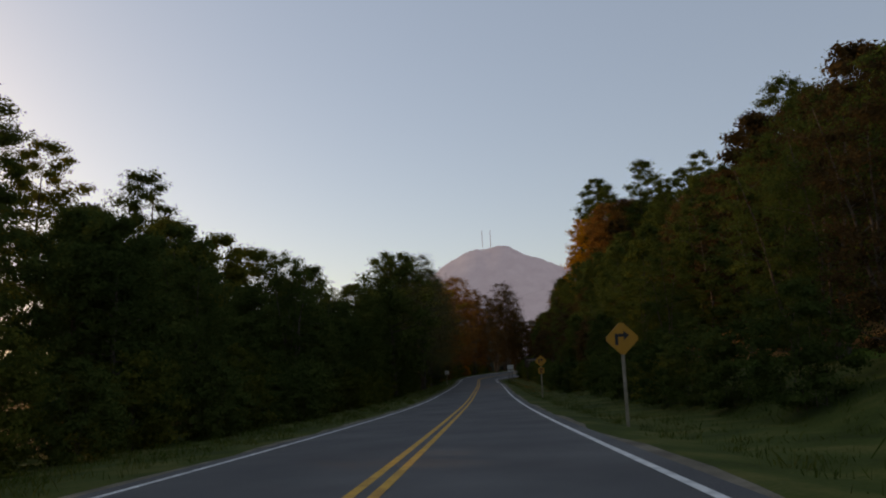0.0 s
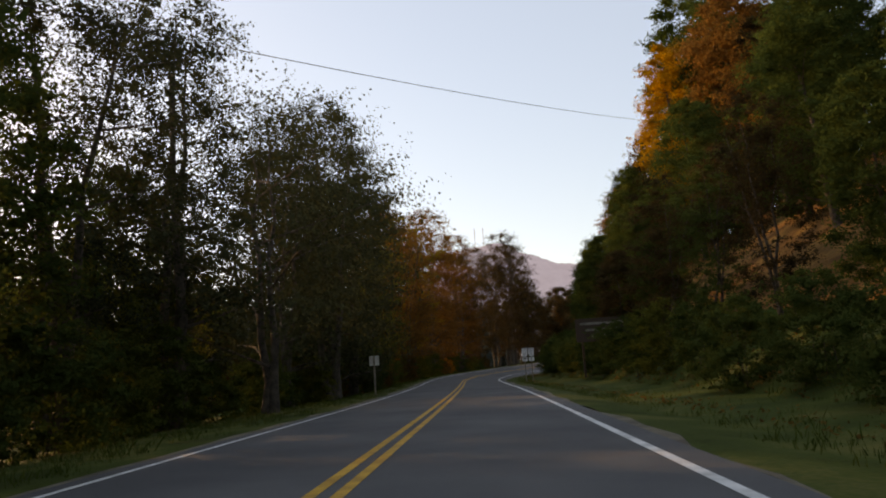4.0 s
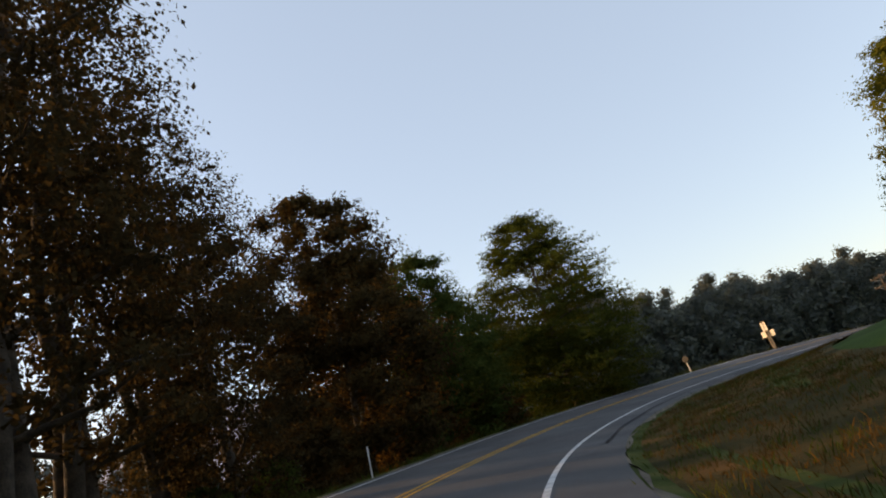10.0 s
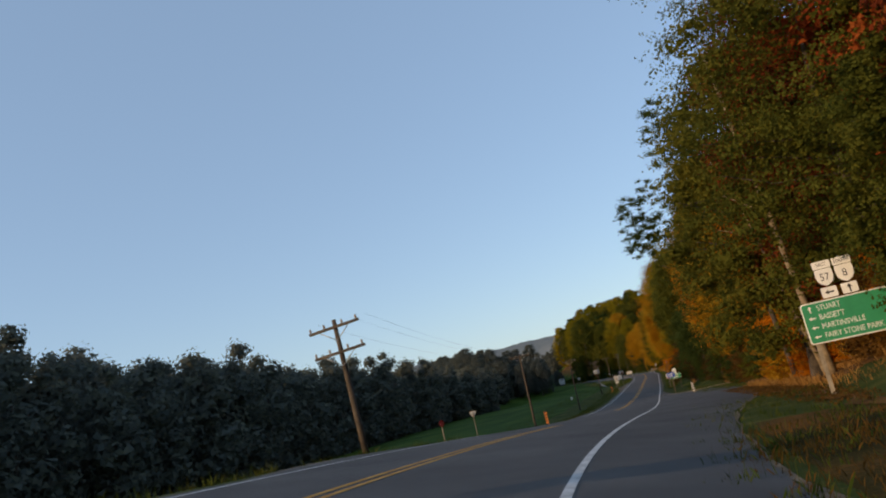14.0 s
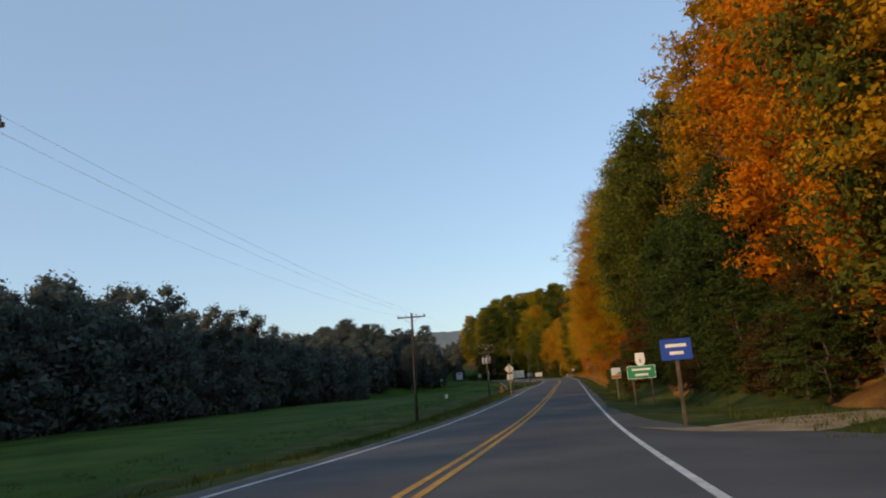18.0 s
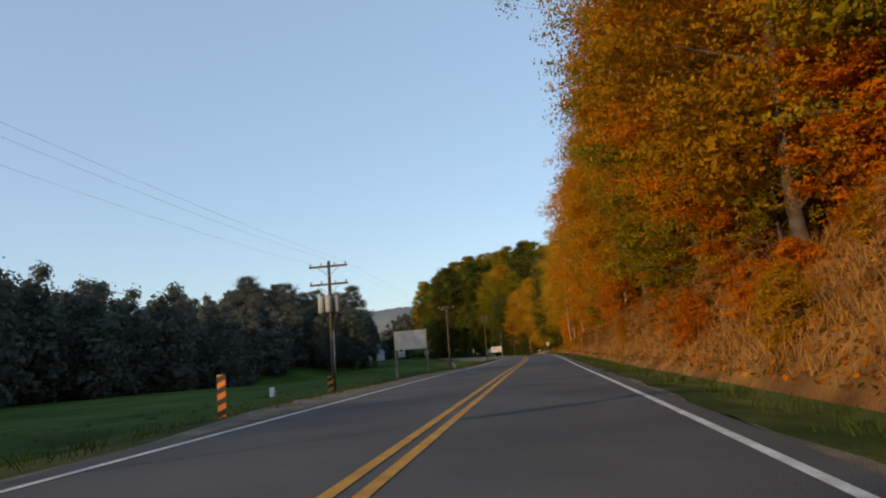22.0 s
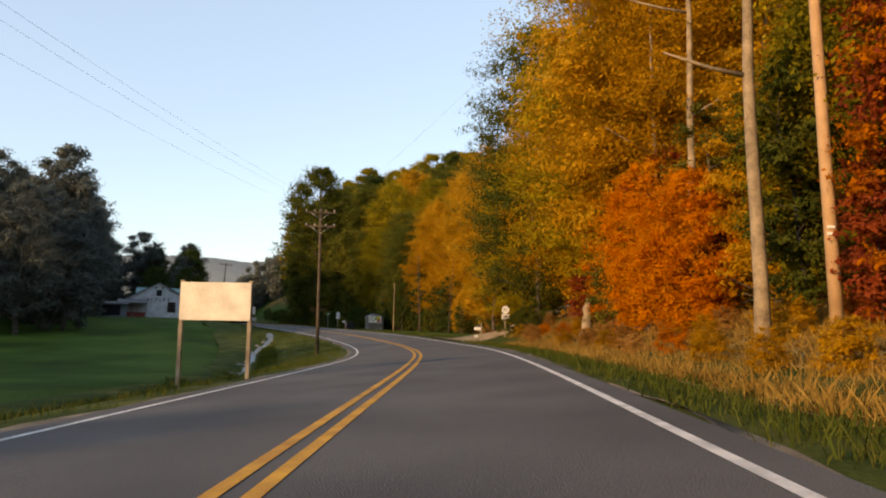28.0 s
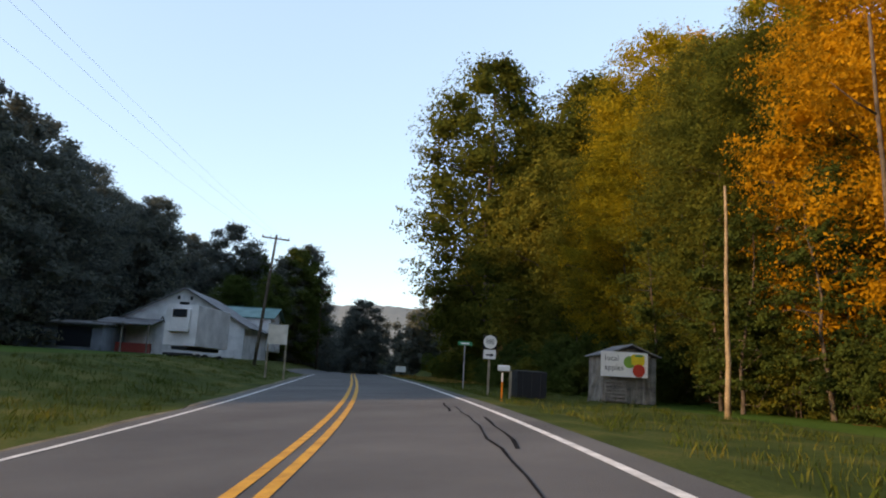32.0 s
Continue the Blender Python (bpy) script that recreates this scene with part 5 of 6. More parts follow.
def striped(s, u, h, a, b, n, label, slant=True):
    ob = empty("striped_marker", at_road(s, u), label, "marker post", "striped markers")
    part("backing", box(0.24, 0.03, h, (0, 0.03, h / 2), 0.01), ob, "", None, a)
    part("stake", box(0.06, 0.05, h + 0.3, (0, 0.07, h / 2 - 0.2), 0.005), ob, "", None, M_POST)
    for k in range(n):
        z = h * (k + 0.25) / n
        d = h / n * 0.5
        part("stripe", prism([(-0.12, z), (0.12, z + (0.1 if slant else 0)), (0.12, z + d + (0.1 if slant else 0)), (-0.12, z + d)], 0.008, 0.013, b), ob)
    return ob


striped(350, 7.4, 1.2, M_SIGN_WHITE, M_SIGN_BLACK, 5, "white post with black slanted stripes")
striped(329.5, -5.8, 1.2, M_ORANGE, M_SIGN_BLACK, 5, "orange and black striped marker board")
striped(436, -6.8, 1.2, M_ORANGE, M_SIGN_BLACK, 4, "orange and black striped marker on the verge")
striped(449, -7.6, 0.9, M_ORANGE, M_SIGN_BLACK, 3, "short orange and black striped marker on the verge")

# green board at the corner
ob = empty("guide_sign", at_road(289.5, 10.7, -8) @ Matrix.Diagonal((0.88, 1, 0.9, 1)), "green four-line guide board on wooden posts", "road sign")
zc = 1.7 - foot(288, 10.4)
for x in (-1.15, 1.15):
    post(ob, x, -0.6, zc + 0.6, M_POST, 0.14)
bd = part("board", prism(rounded(2.7, 1.36, 0.1, 0, zc), -0.01, 0.03, M_SIGN_WHITE), ob, "white border")
part("face", prism(rounded(2.62, 1.28, 0.08, 0, zc), -0.016, -0.011, M_SIGN_GREEN), bd, "green reflective face")
for k, (word, way) in enumerate((("STUART", "up"), ("BASSETT", "left"), ("MARTINSVILLE", "left"), ("FAIRY STONE PARK", "left"))):
    z = zc + 0.46 - k * 0.305
    lettering(word, 0.25, -0.86, z, -0.02, M_SIGN_WHITE, bd, 0.82, True)
    part("arrow", prism(arrow(way, 0.22, -1.07, z), -0.022, -0.018, M_SIGN_WHITE), bd)
route_pair(288, 10.4, zc + 1.35, "", ("left", "up"), ob, 0.95)

# signs by the pull-off
ob = empty("stop_sign", at_road(334, -16.5, 60) @ Matrix.Diagonal((0.75, 1, 0.8, 1)), "red stop sign at the side road", "road sign")
zc = 2.9 - foot(334, -16.5)
post(ob, 0, -0.4, zc + 0.3, M_POST)
st = part("plate", prism(disc(0.4, 0, zc, 8), -0.004, 0.02, M_SIGN_RED), ob)
lettering("STOP", 0.24, 0, zc, -0.008, M_SIGN_WHITE, st)
ob = empty("yield_sign", at_road(336, -13.8, 200) @ Matrix.Diagonal((0.7, 1, 0.78, 1)), "three-cornered sign seen from behind", "road sign", "road signs seen from behind")
zc = 3.3 - foot(336, -13.8)
post(ob, 0, -0.4, zc + 0.3, M_POST)
part("plate", prism([(-0.5, zc + 0.4), (-0.44, zc + 0.45), (0.44, zc + 0.45), (0.5, zc + 0.4), (0.04, zc - 0.42), (-0.04, zc - 0.42)], 0.0, 0.03, M_SIGN_BACK), ob)
ob = empty("service_sign", at_road(364, 5.7) @ Matrix.Diagonal((0.8, 1, 0.78, 1)), "blue two-line service sign on a post", "road sign", "road signs")
zc = 2.95 - foot(364, 5.7)
post(ob, 0, -0.5, zc + 0.3, M_POLE, 0.13)
bd = part("plate", prism(rounded(1.2, 0.85, 0.06, 0, zc), -0.006, 0.02, M_SIGN_BLUE), ob)
bars(bd, 0.9, (0.9, 0.6), zc, -0.008, M_SIGN_WHITE, 0.3, 0.13)
ob = empty("distance_sign", at_road(386, 6.5) @ Matrix.Diagonal((0.86, 1, 0.92, 1)), "green two-line distance board under a route marker", "road sign", "road signs")
zc = 1.9 - foot(386, 7.0)
for x in (-0.62, 0.62):
    post(ob, x, -0.5, zc + 0.4, M_POLE, 0.12)
bd = part("board", prism(rounded(1.95, 0.85, 0.07, 0, zc), -0.01, 0.03, M_SIGN_WHITE), ob, "white border")
part("face", prism(rounded(1.89, 0.79, 0.06, 0, zc), -0.015, -0.011, M_SIGN_GREEN), bd, "green reflective face")
bars(bd, 1.5, (0.85, 0.6), zc, -0.016, M_SIGN_WHITE, 0.34, 0.13)
part("banner", prism(rounded(0.62, 0.3, 0.03, 0, zc + 1.1), -0.006, 0.02, M_SIGN_WHITE), ob)
sh = part("marker", prism(shield(0.66, 0, zc + 0.72), -0.008, 0.02, M_SIGN_WHITE), ob)
lettering("8", 0.36, 0, zc + 0.72, -0.011, M_SIGN_BLACK, sh)
ob = empty("picture_sign", at_road(394, 5.46), "small white sign with green and orange bands", "road sign", "road signs")
zc = 1.75 - foot(394, 5.46)
post(ob, 0, -0.4, zc + 0.3, M_POST)
bd = part("plate", prism(rounded(0.66, 0.76, 0.05, 0, zc), -0.006, 0.02, M_SIGN_WHITE), ob)
part("band", prism([(-0.31, zc - 0.35), (0.31, zc - 0.35), (0.31, zc - 0.12), (-0.31, zc - 0.16)], -0.010, -0.007, M_ORANGE), bd)
part("band", prism([(-0.05, zc - 0.11), (0.31, zc - 0.11), (0.31, zc + 0.08), (0.12, zc + 0.04)], -0.010, -0.007, M_APPLE_GREEN), bd)


def board_back(s, u, zc, w, h, label):
    """A wide guide board from behind: frame, two posts and stiffeners."""
    ob = empty("sign_board", at_road(s, u, 180), label, "road sign", "boards seen from behind")
    zc -= foot(s, u)
    for x in (-w / 2 + 0.03, w / 2 - 0.03):
        post(ob, x, -0.5, zc + h / 2 + 0.06, M_POST, 0.11, 0.0)
    part("board", prism(rounded(w, h, 0.04, 0, zc), 0.12, 0.15, M_SIGN_BACK), ob, "pale aluminium back")
    for z in (zc - h * 0.33, zc + h * 0.33):
        part("stiffener", box(w * 0.98, 0.03, 0.05, (0, 0.105, z), 0.005), ob, "", None, M_METAL)
    return ob


board_back(462, -6.2, 2.2, 2.0, 1.15, "cream-backed guide board on two wooden posts")
board_back(563, -5.5, 1.9, 2.05, 1.1, "pale guide board on two posts by the verge")
board_back(680, -5.2, 2.75, 1.25, 1.3, "square guide board seen from behind")


def round_route(s, u, zc, num, way, label):
    ob = empty("route_sign", at_road(s, u), label, "road sign", "road signs")
    zc -= foot(s, u)
    post(ob, 0, -0.4, zc + 0.3, M_POST, 0.1)
    pl = part("backing", prism(rounded(0.64, 0.64, 0.03, 0, zc), -0.004, 0.02, M_SIGN_BLACK), ob)
    d = part("disc", prism(disc(0.31, 0, zc), -0.009, -0.005, M_SIGN_WHITE), pl)
    lettering(num, 0.32, 0, zc, -0.012, M_SIGN_BLACK, d, 0.8)
    ap = part("arrow_plate", prism(rounded(0.58, 0.42, 0.03, 0, zc - 0.57), -0.006, 0.02, M_SIGN_WHITE), ob)
    part("arrow", prism(arrow(way, 0.38, 0, zc - 0.6), -0.010, -0.007, M_SIGN_BLACK), ap)
    return ob


round_route(600, 8.4, 3.05, "805", "bend", "round route marker over a turn arrow plate")
round_route(664, 6.2, 2.5, "890", "right", "round route marker over an arrow plate, by the woods")


def mailbox(s, u, mat, label, h=1.1, tall=False):
    ob = empty("mailbox", at_road(s, u), label, "mailbox", "mailboxes")
    part("post", box(0.1, 0.1, (1.6 if tall else h) + 0.3, (0.2, 0, (1.6 if tall else h) / 2 - 0.15), 0.01), ob, "", None, M_POST)
    prof = [(-0.09, 0), (0.09, 0), (0.09, 0.14)] + [(0.09 * math.cos(radians(a)), 0.14 + 0.09 * math.sin(radians(a))) for a in range(20, 180, 20)] + [(-0.09, 0.14)]
    bx = part("box", prism(prof, -0.25, 0.25, mat), ob, "", Matrix.Translation((-0.1, 0, h)) @ Matrix.Rotation(math.pi / 2, 4, "Z"))
    part("flag", box(0.02, 0.12, 0.05, (0.1, 0.1, 0.2), 0.004), bx, "red flag", None, M_SIGN_RED)
    part("arm", box(0.5, 0.09, 0.05, (-0.05, 0, h - 0.03), 0.006), ob, "", None, M_POST)
    return ob


mailbox(600, 6.2, M_SIGN_WHITE, "white mailbox on a tall wooden post", 1.05, True)
mailbox(661, 6.4, M_SIGN_WHITE, "pale mailbox on a wooden post", 1.15)
ob = empty("number_plaque", at_road(600, 6.0), "small pale oval plaque on a stake", "plaque")
part("plate", prism([(x * 1.6, z) for x, z in disc(0.1, 0, 0.55, 16)], -0.01, 0.01, M_SIGN_WHITE), ob)
part("stake", box(0.03, 0.03, 0.7, (0, 0.03, 0.2), 0.004), ob, "", None, M_POST)
bars(ob, 0.2, (0.9,), 0.55, -0.012, M_SIGN_BLACK, 0.1, 0.05)
ob = empty("street_sign", at_road(668, 5.6), "green street blade on a thin post", "road sign")
steel_post(ob, 0, -0.3, 2.4)
part("blade", prism(rounded(0.75, 0.2, 0.02, 0, 2.4), -0.01, 0.01, M_SIGN_GREEN), ob)
bars(ob, 0.5, (0.9,), 2.4, -0.013, M_SIGN_WHITE, 0.1, 0.07)
ob = empty("roadside_board", at_road(754, 7.3), "low white board beside the far road", "sign")
part("board", prism(rounded(1.7, 0.95, 0.03, 0, 1.2), -0.01, 0.03, M_SIGN_WHITE), ob)
for x in (-0.7, 0.7):
    post(ob, x, -0.3, 1.2, M_POST)


box_ob = empty("utility_pedestal", at_road(477.4, -21.1), "small white utility box in the field", "utility box")
part("cabinet", box(0.42, 0.36, 0.75, (0, 0, 0.34), 0.03), box_ob, "", None, M_SIGN_WHITE)
part("lid", box(0.46, 0.40, 0.06, (0, 0, 0.735), 0.015), box_ob, "", None, M_SIGN_WHITE)


# ---- power line ----
def power_pole(s, u, top, arms, label, mat=None, lean=0.0, extras=False):
    ground_z = foot(s, u)
    h = top - ground_z
    ob = empty("utility_pole", at_road(s, u) @ Matrix.Rotation(radians(lean), 4, "Y"), label, "utility pole", "power line")
    part("shaft", tube_mesh("shaft", [(0, 0, -0.6), (0, 0, h * 0.35), (0.02, 0, h * 0.7), (0.02, 0.01, h)], [0.15, 0.135, 0.115, 0.095], mat or M_POLE, 12), ob)
    for n in range(arms):
        z = h - 0.35 - n * 1.15
        arm = part("crossarm", box(2.5, 0.1, 0.12, (0.02, -0.14, z), 0.01), ob, "", None, mat or M_POLE)
        for x in (-1.15, -0.45, 0.45, 1.15):
            part("insulator", mesh_of("insulator", *tube([(x, -0.14, z + 0.06), (x, -0.14, z + 0.12), (x, -0.14, z + 0.16), (x, -0.14, z + 0.24)], [0.02, 0.06, 0.045, 0.05], 8), M_CERAMIC, True), arm)
        for sx in (-1, 1):
            part("brace", tube_mesh("brace", [(sx * 0.75, -0.14, z - 0.05), (0.02, -0.1, z - 0.6)], [0.02, 0.02], M_METAL, 5), arm)
    if extras:
        for x, y in ((-0.52, -0.1), (0.46, -0.1), (0.05, -0.42)):
            z = h - 3.3
            can = part("transformer", mesh_of("transformer", *tube([(x, y, z), (x, y, z + 0.06), (x, y, z + 0.95), (x, y, z + 1.02), (x, y, z + 1.06)], [0.2, 0.24, 0.24, 0.22, 0.1], 14), M_GREY_BOX, True), ob)
            part("bushing", tube_mesh("bushing", [(x, y, z + 1.0), (x, y, z + 1.35)], [0.05, 0.035], M_CERAMIC, 7), can)
        part("riser", tube_mesh("riser", [(0.14, -0.06, -0.1), (0.14, -0.06, h * 0.5)], [0.035, 0.035], M_METAL, 6), ob)
    return ob


POLES = [(295, -7.8, 6.5, 2), (354, -11.1, 8.5, 1), (402, -11.0, 8.2, 1), (462, -11.2, 7.6, 2), (530, -11.3, 8.8, 1), (603.0, -6.6, 11.2, 2), (696, -8.6, 12.2, 1), (746, -6.2, 12.7, 1)]
WORDS_P = ["weathered wooden utility pole at the bend", "wooden utility pole in the field edge", "wooden utility pole beside the field", "utility pole with three grey transformers", "wooden utility pole on the grass", "tall dark utility pole with two crossarms", "leaning utility pole by the barn", "utility pole beyond the barn"]
for k, (s, u, top, arms) in enumerate(POLES):
    power_pole(s, u, top, arms, WORDS_P[k], None, {0: -4.0, 6: 4.0, 5: -0.6, 2: 0.8}.get(k, 0.0), k == 3)
power_pole(558, 9.8, 13.5, 1, "tan utility pole against the autumn woods", M_POLE_TAN, -1.7)
tag = empty("pole_tag", at_road(558, 9.66), "two small white tags on the tan pole", "tag")
for z in (2.55, 2.7):
    part("plate", box(0.17, 0.02, 0.06, (0, -0.15, z), 0.004), tag, "", None, M_SIGN_WHITE)


def wire(a, b, sag, name="power_cable", label="dark sagging cable between poles", r=0.0035):
    a, b = Vector(a), Vector(b)
    pts = []
    for k in range(13):
        t = k / 12
        p = a.lerp(b, t)
        p.z -= sag * 4 * t * (1 - t)
        pts.append(p)
    return tagged(new(name, tube_mesh(name, pts, [r] * 13, M_WIRE, 5)), label, "cable", "cables")


def arm_end(s, u, top, x):
    m = at_road(s, u)
    return m @ Vector((x, -0.14, top - foot(s, u) - 0.1))


for (s0, u0, t0, _), (s1, u1, t1, _) in zip(POLES[:-1], POLES[1:]):
    for x in (-1.15, 0.45, 1.15):
        wire(arm_end(s0, u0, t0, x), arm_end(s1, u1, t1, x), (s1 - s0) * 0.012)
wire(spot(64, -11, 8.2), spot(98, 11.5, 13.0), 0.35, "crossing_cable", "thin cable crossing high over the road", 0.012)
wire(arm_end(603.0, -6.6, 11.2, 1.0), arm_end(558, 9.45, 13.5, -1.0), 0.3)
wire(arm_end(558, 9.45, 13.4, 0.0), spot(500, 14, 16.0), 0.5)


# ---- barn and yard ----
BARN = Vector((484.2, 361.3))
bz = height_at(BARN.x, BARN.y)
barn = empty("barn", pose(BARN.x, BARN.y, bz, 0, 0, -60), "white gabled barn with large dark letters", "barn")
APEX, EAVE, BW, BL = 7.2, 3.5, 13.6, 13.0
part("front_wall", prism([(-BW / 2, -0.6), (BW / 2, -0.6), (BW / 2, EAVE), (0, APEX), (-BW / 2, EAVE)], 0.0, 0.25, M_BARN), barn)
part("back_wall", prism([(-BW / 2, -0.6), (BW / 2, -0.6), (BW / 2, EAVE), (0, APEX), (-BW / 2, EAVE)], BL - 0.25, BL, M_BARN), barn)
for sx in (-1, 1):
    part("side_wall", box(0.25, BL - 0.5, EAVE + 0.6, (sx * (BW / 2 - 0.125), BL / 2, EAVE / 2 - 0.3)), barn, "", None, M_BARN)
    ang = math.atan2(APEX - EAVE, BW / 2)
    ln = (BW / 2 + 0.6) / math.cos(ang)
    part("roof", box(ln, BL + 1.0, 0.12, (sx * (BW / 4 + 0.28), BL / 2, (APEX + EAVE) / 2 + 0.02), 0.0, (0, sx * math.degrees(ang), 0)), barn, "", None, M_ROOF_GREY)
    part("rake_board", box(ln, 0.08, 0.25, (sx * (BW / 4 + 0.28), -0.06, (APEX + EAVE) / 2 - 0.12), 0.0, (0, sx * math.degrees(ang), 0)), barn, "", None, M_BARN)
for k in range(16):
    x = -BW / 2 + 0.8 + k * 0.8
    top = APEX - abs(x) * (APEX - EAVE) / (BW / 2)
    part("batten", box(0.06, 0.03, top, (x, -0.015, top / 2), 0.004), barn, "", None, M_BARN)
win = part("window", box(1.1, 0.06, 1.3, (0, -0.04, 5.2), 0.02), barn, "", None, M_DARK_PANEL)
for x in (-0.6, 0.6):
    part("frame", box(0.1, 0.08, 1.5, (x, -0.06, 5.2)), win, "", None, M_BARN)
# doorway and vents are dark panels on the wall, coloured as inner shade
part("door", box(1.6, 0.06, 2.2, (2.6, -0.04, 2.2), 0.02), barn, "dark panel for the doorway's inner shade", None, M_DARK_PANEL)
for k, ch in enumerate("APPLES"):
    lettering(ch, 1.05, -2.2 + k * 0.82, 3.75, -0.06, M_SIGN_BLACK, barn, 1.0)
for x in (-0.7, 0.7):
    part("vent", box(0.3, 0.05, 0.4, (x, -0.03, 6.3), 0.01), barn, "", None, M_DARK_PANEL)
annex = empty("packing_shed", barn.matrix_basis @ Matrix.Translation((7.2, 16.2, 1.7)) @ Matrix.Rotation(radians(90), 4, "Z"), "lower white shed with a green metal roof", "shed")
part("wall", box(8.0, 12, 4.0, (0, 6, 1.7), 0.02), annex, "", None, M_BARN)
for sy, zz in ((-1, 0), (1, 0)):
    part("roof", box(4.7, 13, 0.12, (sy * 2.05, 6, 4.55), 0.0, (0, sy * 20, 0)), annex, "", None, M_ROOF_GREEN)
part("gable", prism([(-4, 3.7), (4, 3.7), (0, 5.15)], 0.0, 0.2, M_BARN), annex)
part("door", box(2.4, 0.08, 2.6, (1.2, -0.04, 1.2), 0.02), annex, "pale roller door", None, M_TRAILER)
for k in range(5):
    part("batten", box(0.06, 0.04, 3.4, (-3.4 + k * 0.8, -0.02, 2.0)), annex, "", None, M_BARN)
low = empty("low_shed", barn.matrix_basis @ Matrix.Translation((-10.5, -6, 0)), "blue-grey low shed with a dark panel for its bay", "shed")
part("wall", box(9, 7, 2.8, (0, 3.5, 1.2), 0.02), low, "", None, M_BLUE_GREY)
part("roof", box(9.8, 8, 0.14, (0, 3.3, 2.85), 0.0, (5, 0, 0)), low, "", None, M_ROOF_GREY)
# the bay is a dark panel on a closed wall, coloured as inner shade
part("opening", box(3.4, 0.1, 2.0, (1.8, -0.03, 1.2), 0.01), low, "dark panel for the bay's inner shade", None, M_DARK_PANEL)
lean_to = empty("lean_to", barn.matrix_basis @ Matrix.Translation((-5.0, -3.2, 0)), "dark lean-to with a sloping roof", "shed")
part("roof", box(6.0, 4.0, 0.12, (0, 1.2, 3.3), 0.0, (12, 0, 0)), lean_to, "", None, M_ROOF_GREY)
for x in (-2.7, 0, 2.7):
    part("post", box(0.14, 0.14, 3.4, (x, -0.4, 1.4), 0.01), lean_to, "", None, M_OLD_WOOD)
part("counter", box(5.0, 0.8, 1.0, (0, 1.2, 0.5), 0.03), lean_to, "faded red counter", None, M_RED_PAINT)


def wheel(parent, x, y, r=0.48, w=0.26):
    t = part("tyre", mesh_of("tyre", *tube([(x - w / 2, y, r), (x - w / 2 + 0.05, y, r), (x + w / 2 - 0.05, y, r), (x + w / 2, y, r)], [r * 0.86, r, r, r * 0.86], 18), M_RUBBER, True), parent)
    part("rim", tube_mesh("rim", [(x - w / 2 - 0.012, y, r), (x + w / 2 + 0.012, y, r)], [r * 0.5, r * 0.5], M_METAL, 14), t)


trailer_m = pose(464.9, 340.5, height_at(464.9, 340.5), 0, 0, -70)
trailer = empty("box_trailer", trailer_m, "white refrigerated box trailer parked in the yard", "trailer")
part("body", box(2.5, 5.6, 3.0, (0, 2.8, 2.95), 0.04), trailer, "", None, M_TRAILER)
part("cooling_unit", box(1.5, 0.35, 1.7, (0, -0.15, 3.3), 0.05), trailer, "", None, M_TRAILER)
part("grille", box(1.1, 0.05, 0.6, (0, -0.34, 3.8), 0.02), trailer, "", None, M_DARK_PANEL)
part("chassis", box(1.2, 5.4, 0.25, (0, 2.8, 1.3), 0.02), trailer, "", None, M_BLACK_PAINT)
part("bumper", box(2.3, 0.12, 0.18, (0, 0.0, 0.85), 0.02), trailer, "", None, M_BLACK_PAINT)
for y in (1.1, 2.2, 4.8):
    for x in (-1.05, 1.05):
        wheel(trailer, x, y)
for x in (-1.24, 1.24):
    for k in range(6):
        part("rib", box(0.03, 0.05, 2.9, (x * 1.01, 0.5 + k * 0.92, 2.95)), trailer, "", None, M_TRAILER)

# fruit stand shed
shed = empty("fruit_shed", at_road(663, 12.6, 0) @ Matrix.Diagonal((0.9, 1, 0.92, 1)), "weathered wooden shed with a low gable", "shed")
W = 2.7
for k in range(10):
    x = -W / 2 + 0.135 + k * 0.27
    top = 2.75 - abs(x) * 0.36
    part("plank", box(0.255, 0.03, top + 0.2, (x, 0, top / 2 - 0.1), 0.004), shed, "", None, M_OLD_WOOD)
for sx in (-1, 1):
    for k in range(8):
        part("plank", box(0.03, 0.27, 2.4, (sx * W / 2, 0.15 + k * 0.285, 1.1), 0.004), shed, "", None, M_OLD_WOOD)
    part("roof", box(1.68, 2.8, 0.06, (sx * 0.74, 1.15, 2.62), 0.0, (0, sx * 20, 0)), shed, "", None, M_ROOF_GREY)
part("back_wall", box(W, 0.04, 2.4, (0, 2.35, 1.1)), shed, "", None, M_OLD_WOOD)
pallet = empty("pallet", at_road(663, 12.15, 0) @ Matrix.Translation((-0.35, -0.35, 0.02)) @ Matrix.Rotation(radians(-12), 4, "X"), "old pallet leaning against the shed", "pallet")
for k in range(6):
    part("slat", box(1.0, 0.025, 0.1, (0, -0.05, 0.1 + k * 0.17), 0.004), pallet, "", None, M_OLD_WOOD)
for x in (-0.45, 0, 0.45):
    part("runner", box(0.06, 0.09, 1.02, (x, 0, 0.52), 0.004), pallet, "", None, M_OLD_WOOD)
stand_sign = empty("apple_sign", at_road(662.6, 12.2, 0), "white painted board with apples and hand lettering", "sign")
bd = part("board", prism(rounded(2.2, 1.12, 0.02, -0.05, 1.75), -0.03, 0.0, M_SIGN_WHITE), stand_sign)
lettering("local", 0.36, -0.98, 2.0, -0.034, M_SIGN_BLACK, bd, 1.0, True)
lettering("apples", 0.36, -0.98, 1.58, -0.034, M_SIGN_BLACK, bd, 1.0, True)
part("apple", prism(disc(0.27, 0.18, 1.86), -0.036, -0.032, M_APPLE_GREEN), bd, "painted green apple")
part("apple", prism(disc(0.29, 0.62, 1.5), -0.041, -0.037, M_APPLE_RED), bd, "painted red apple")
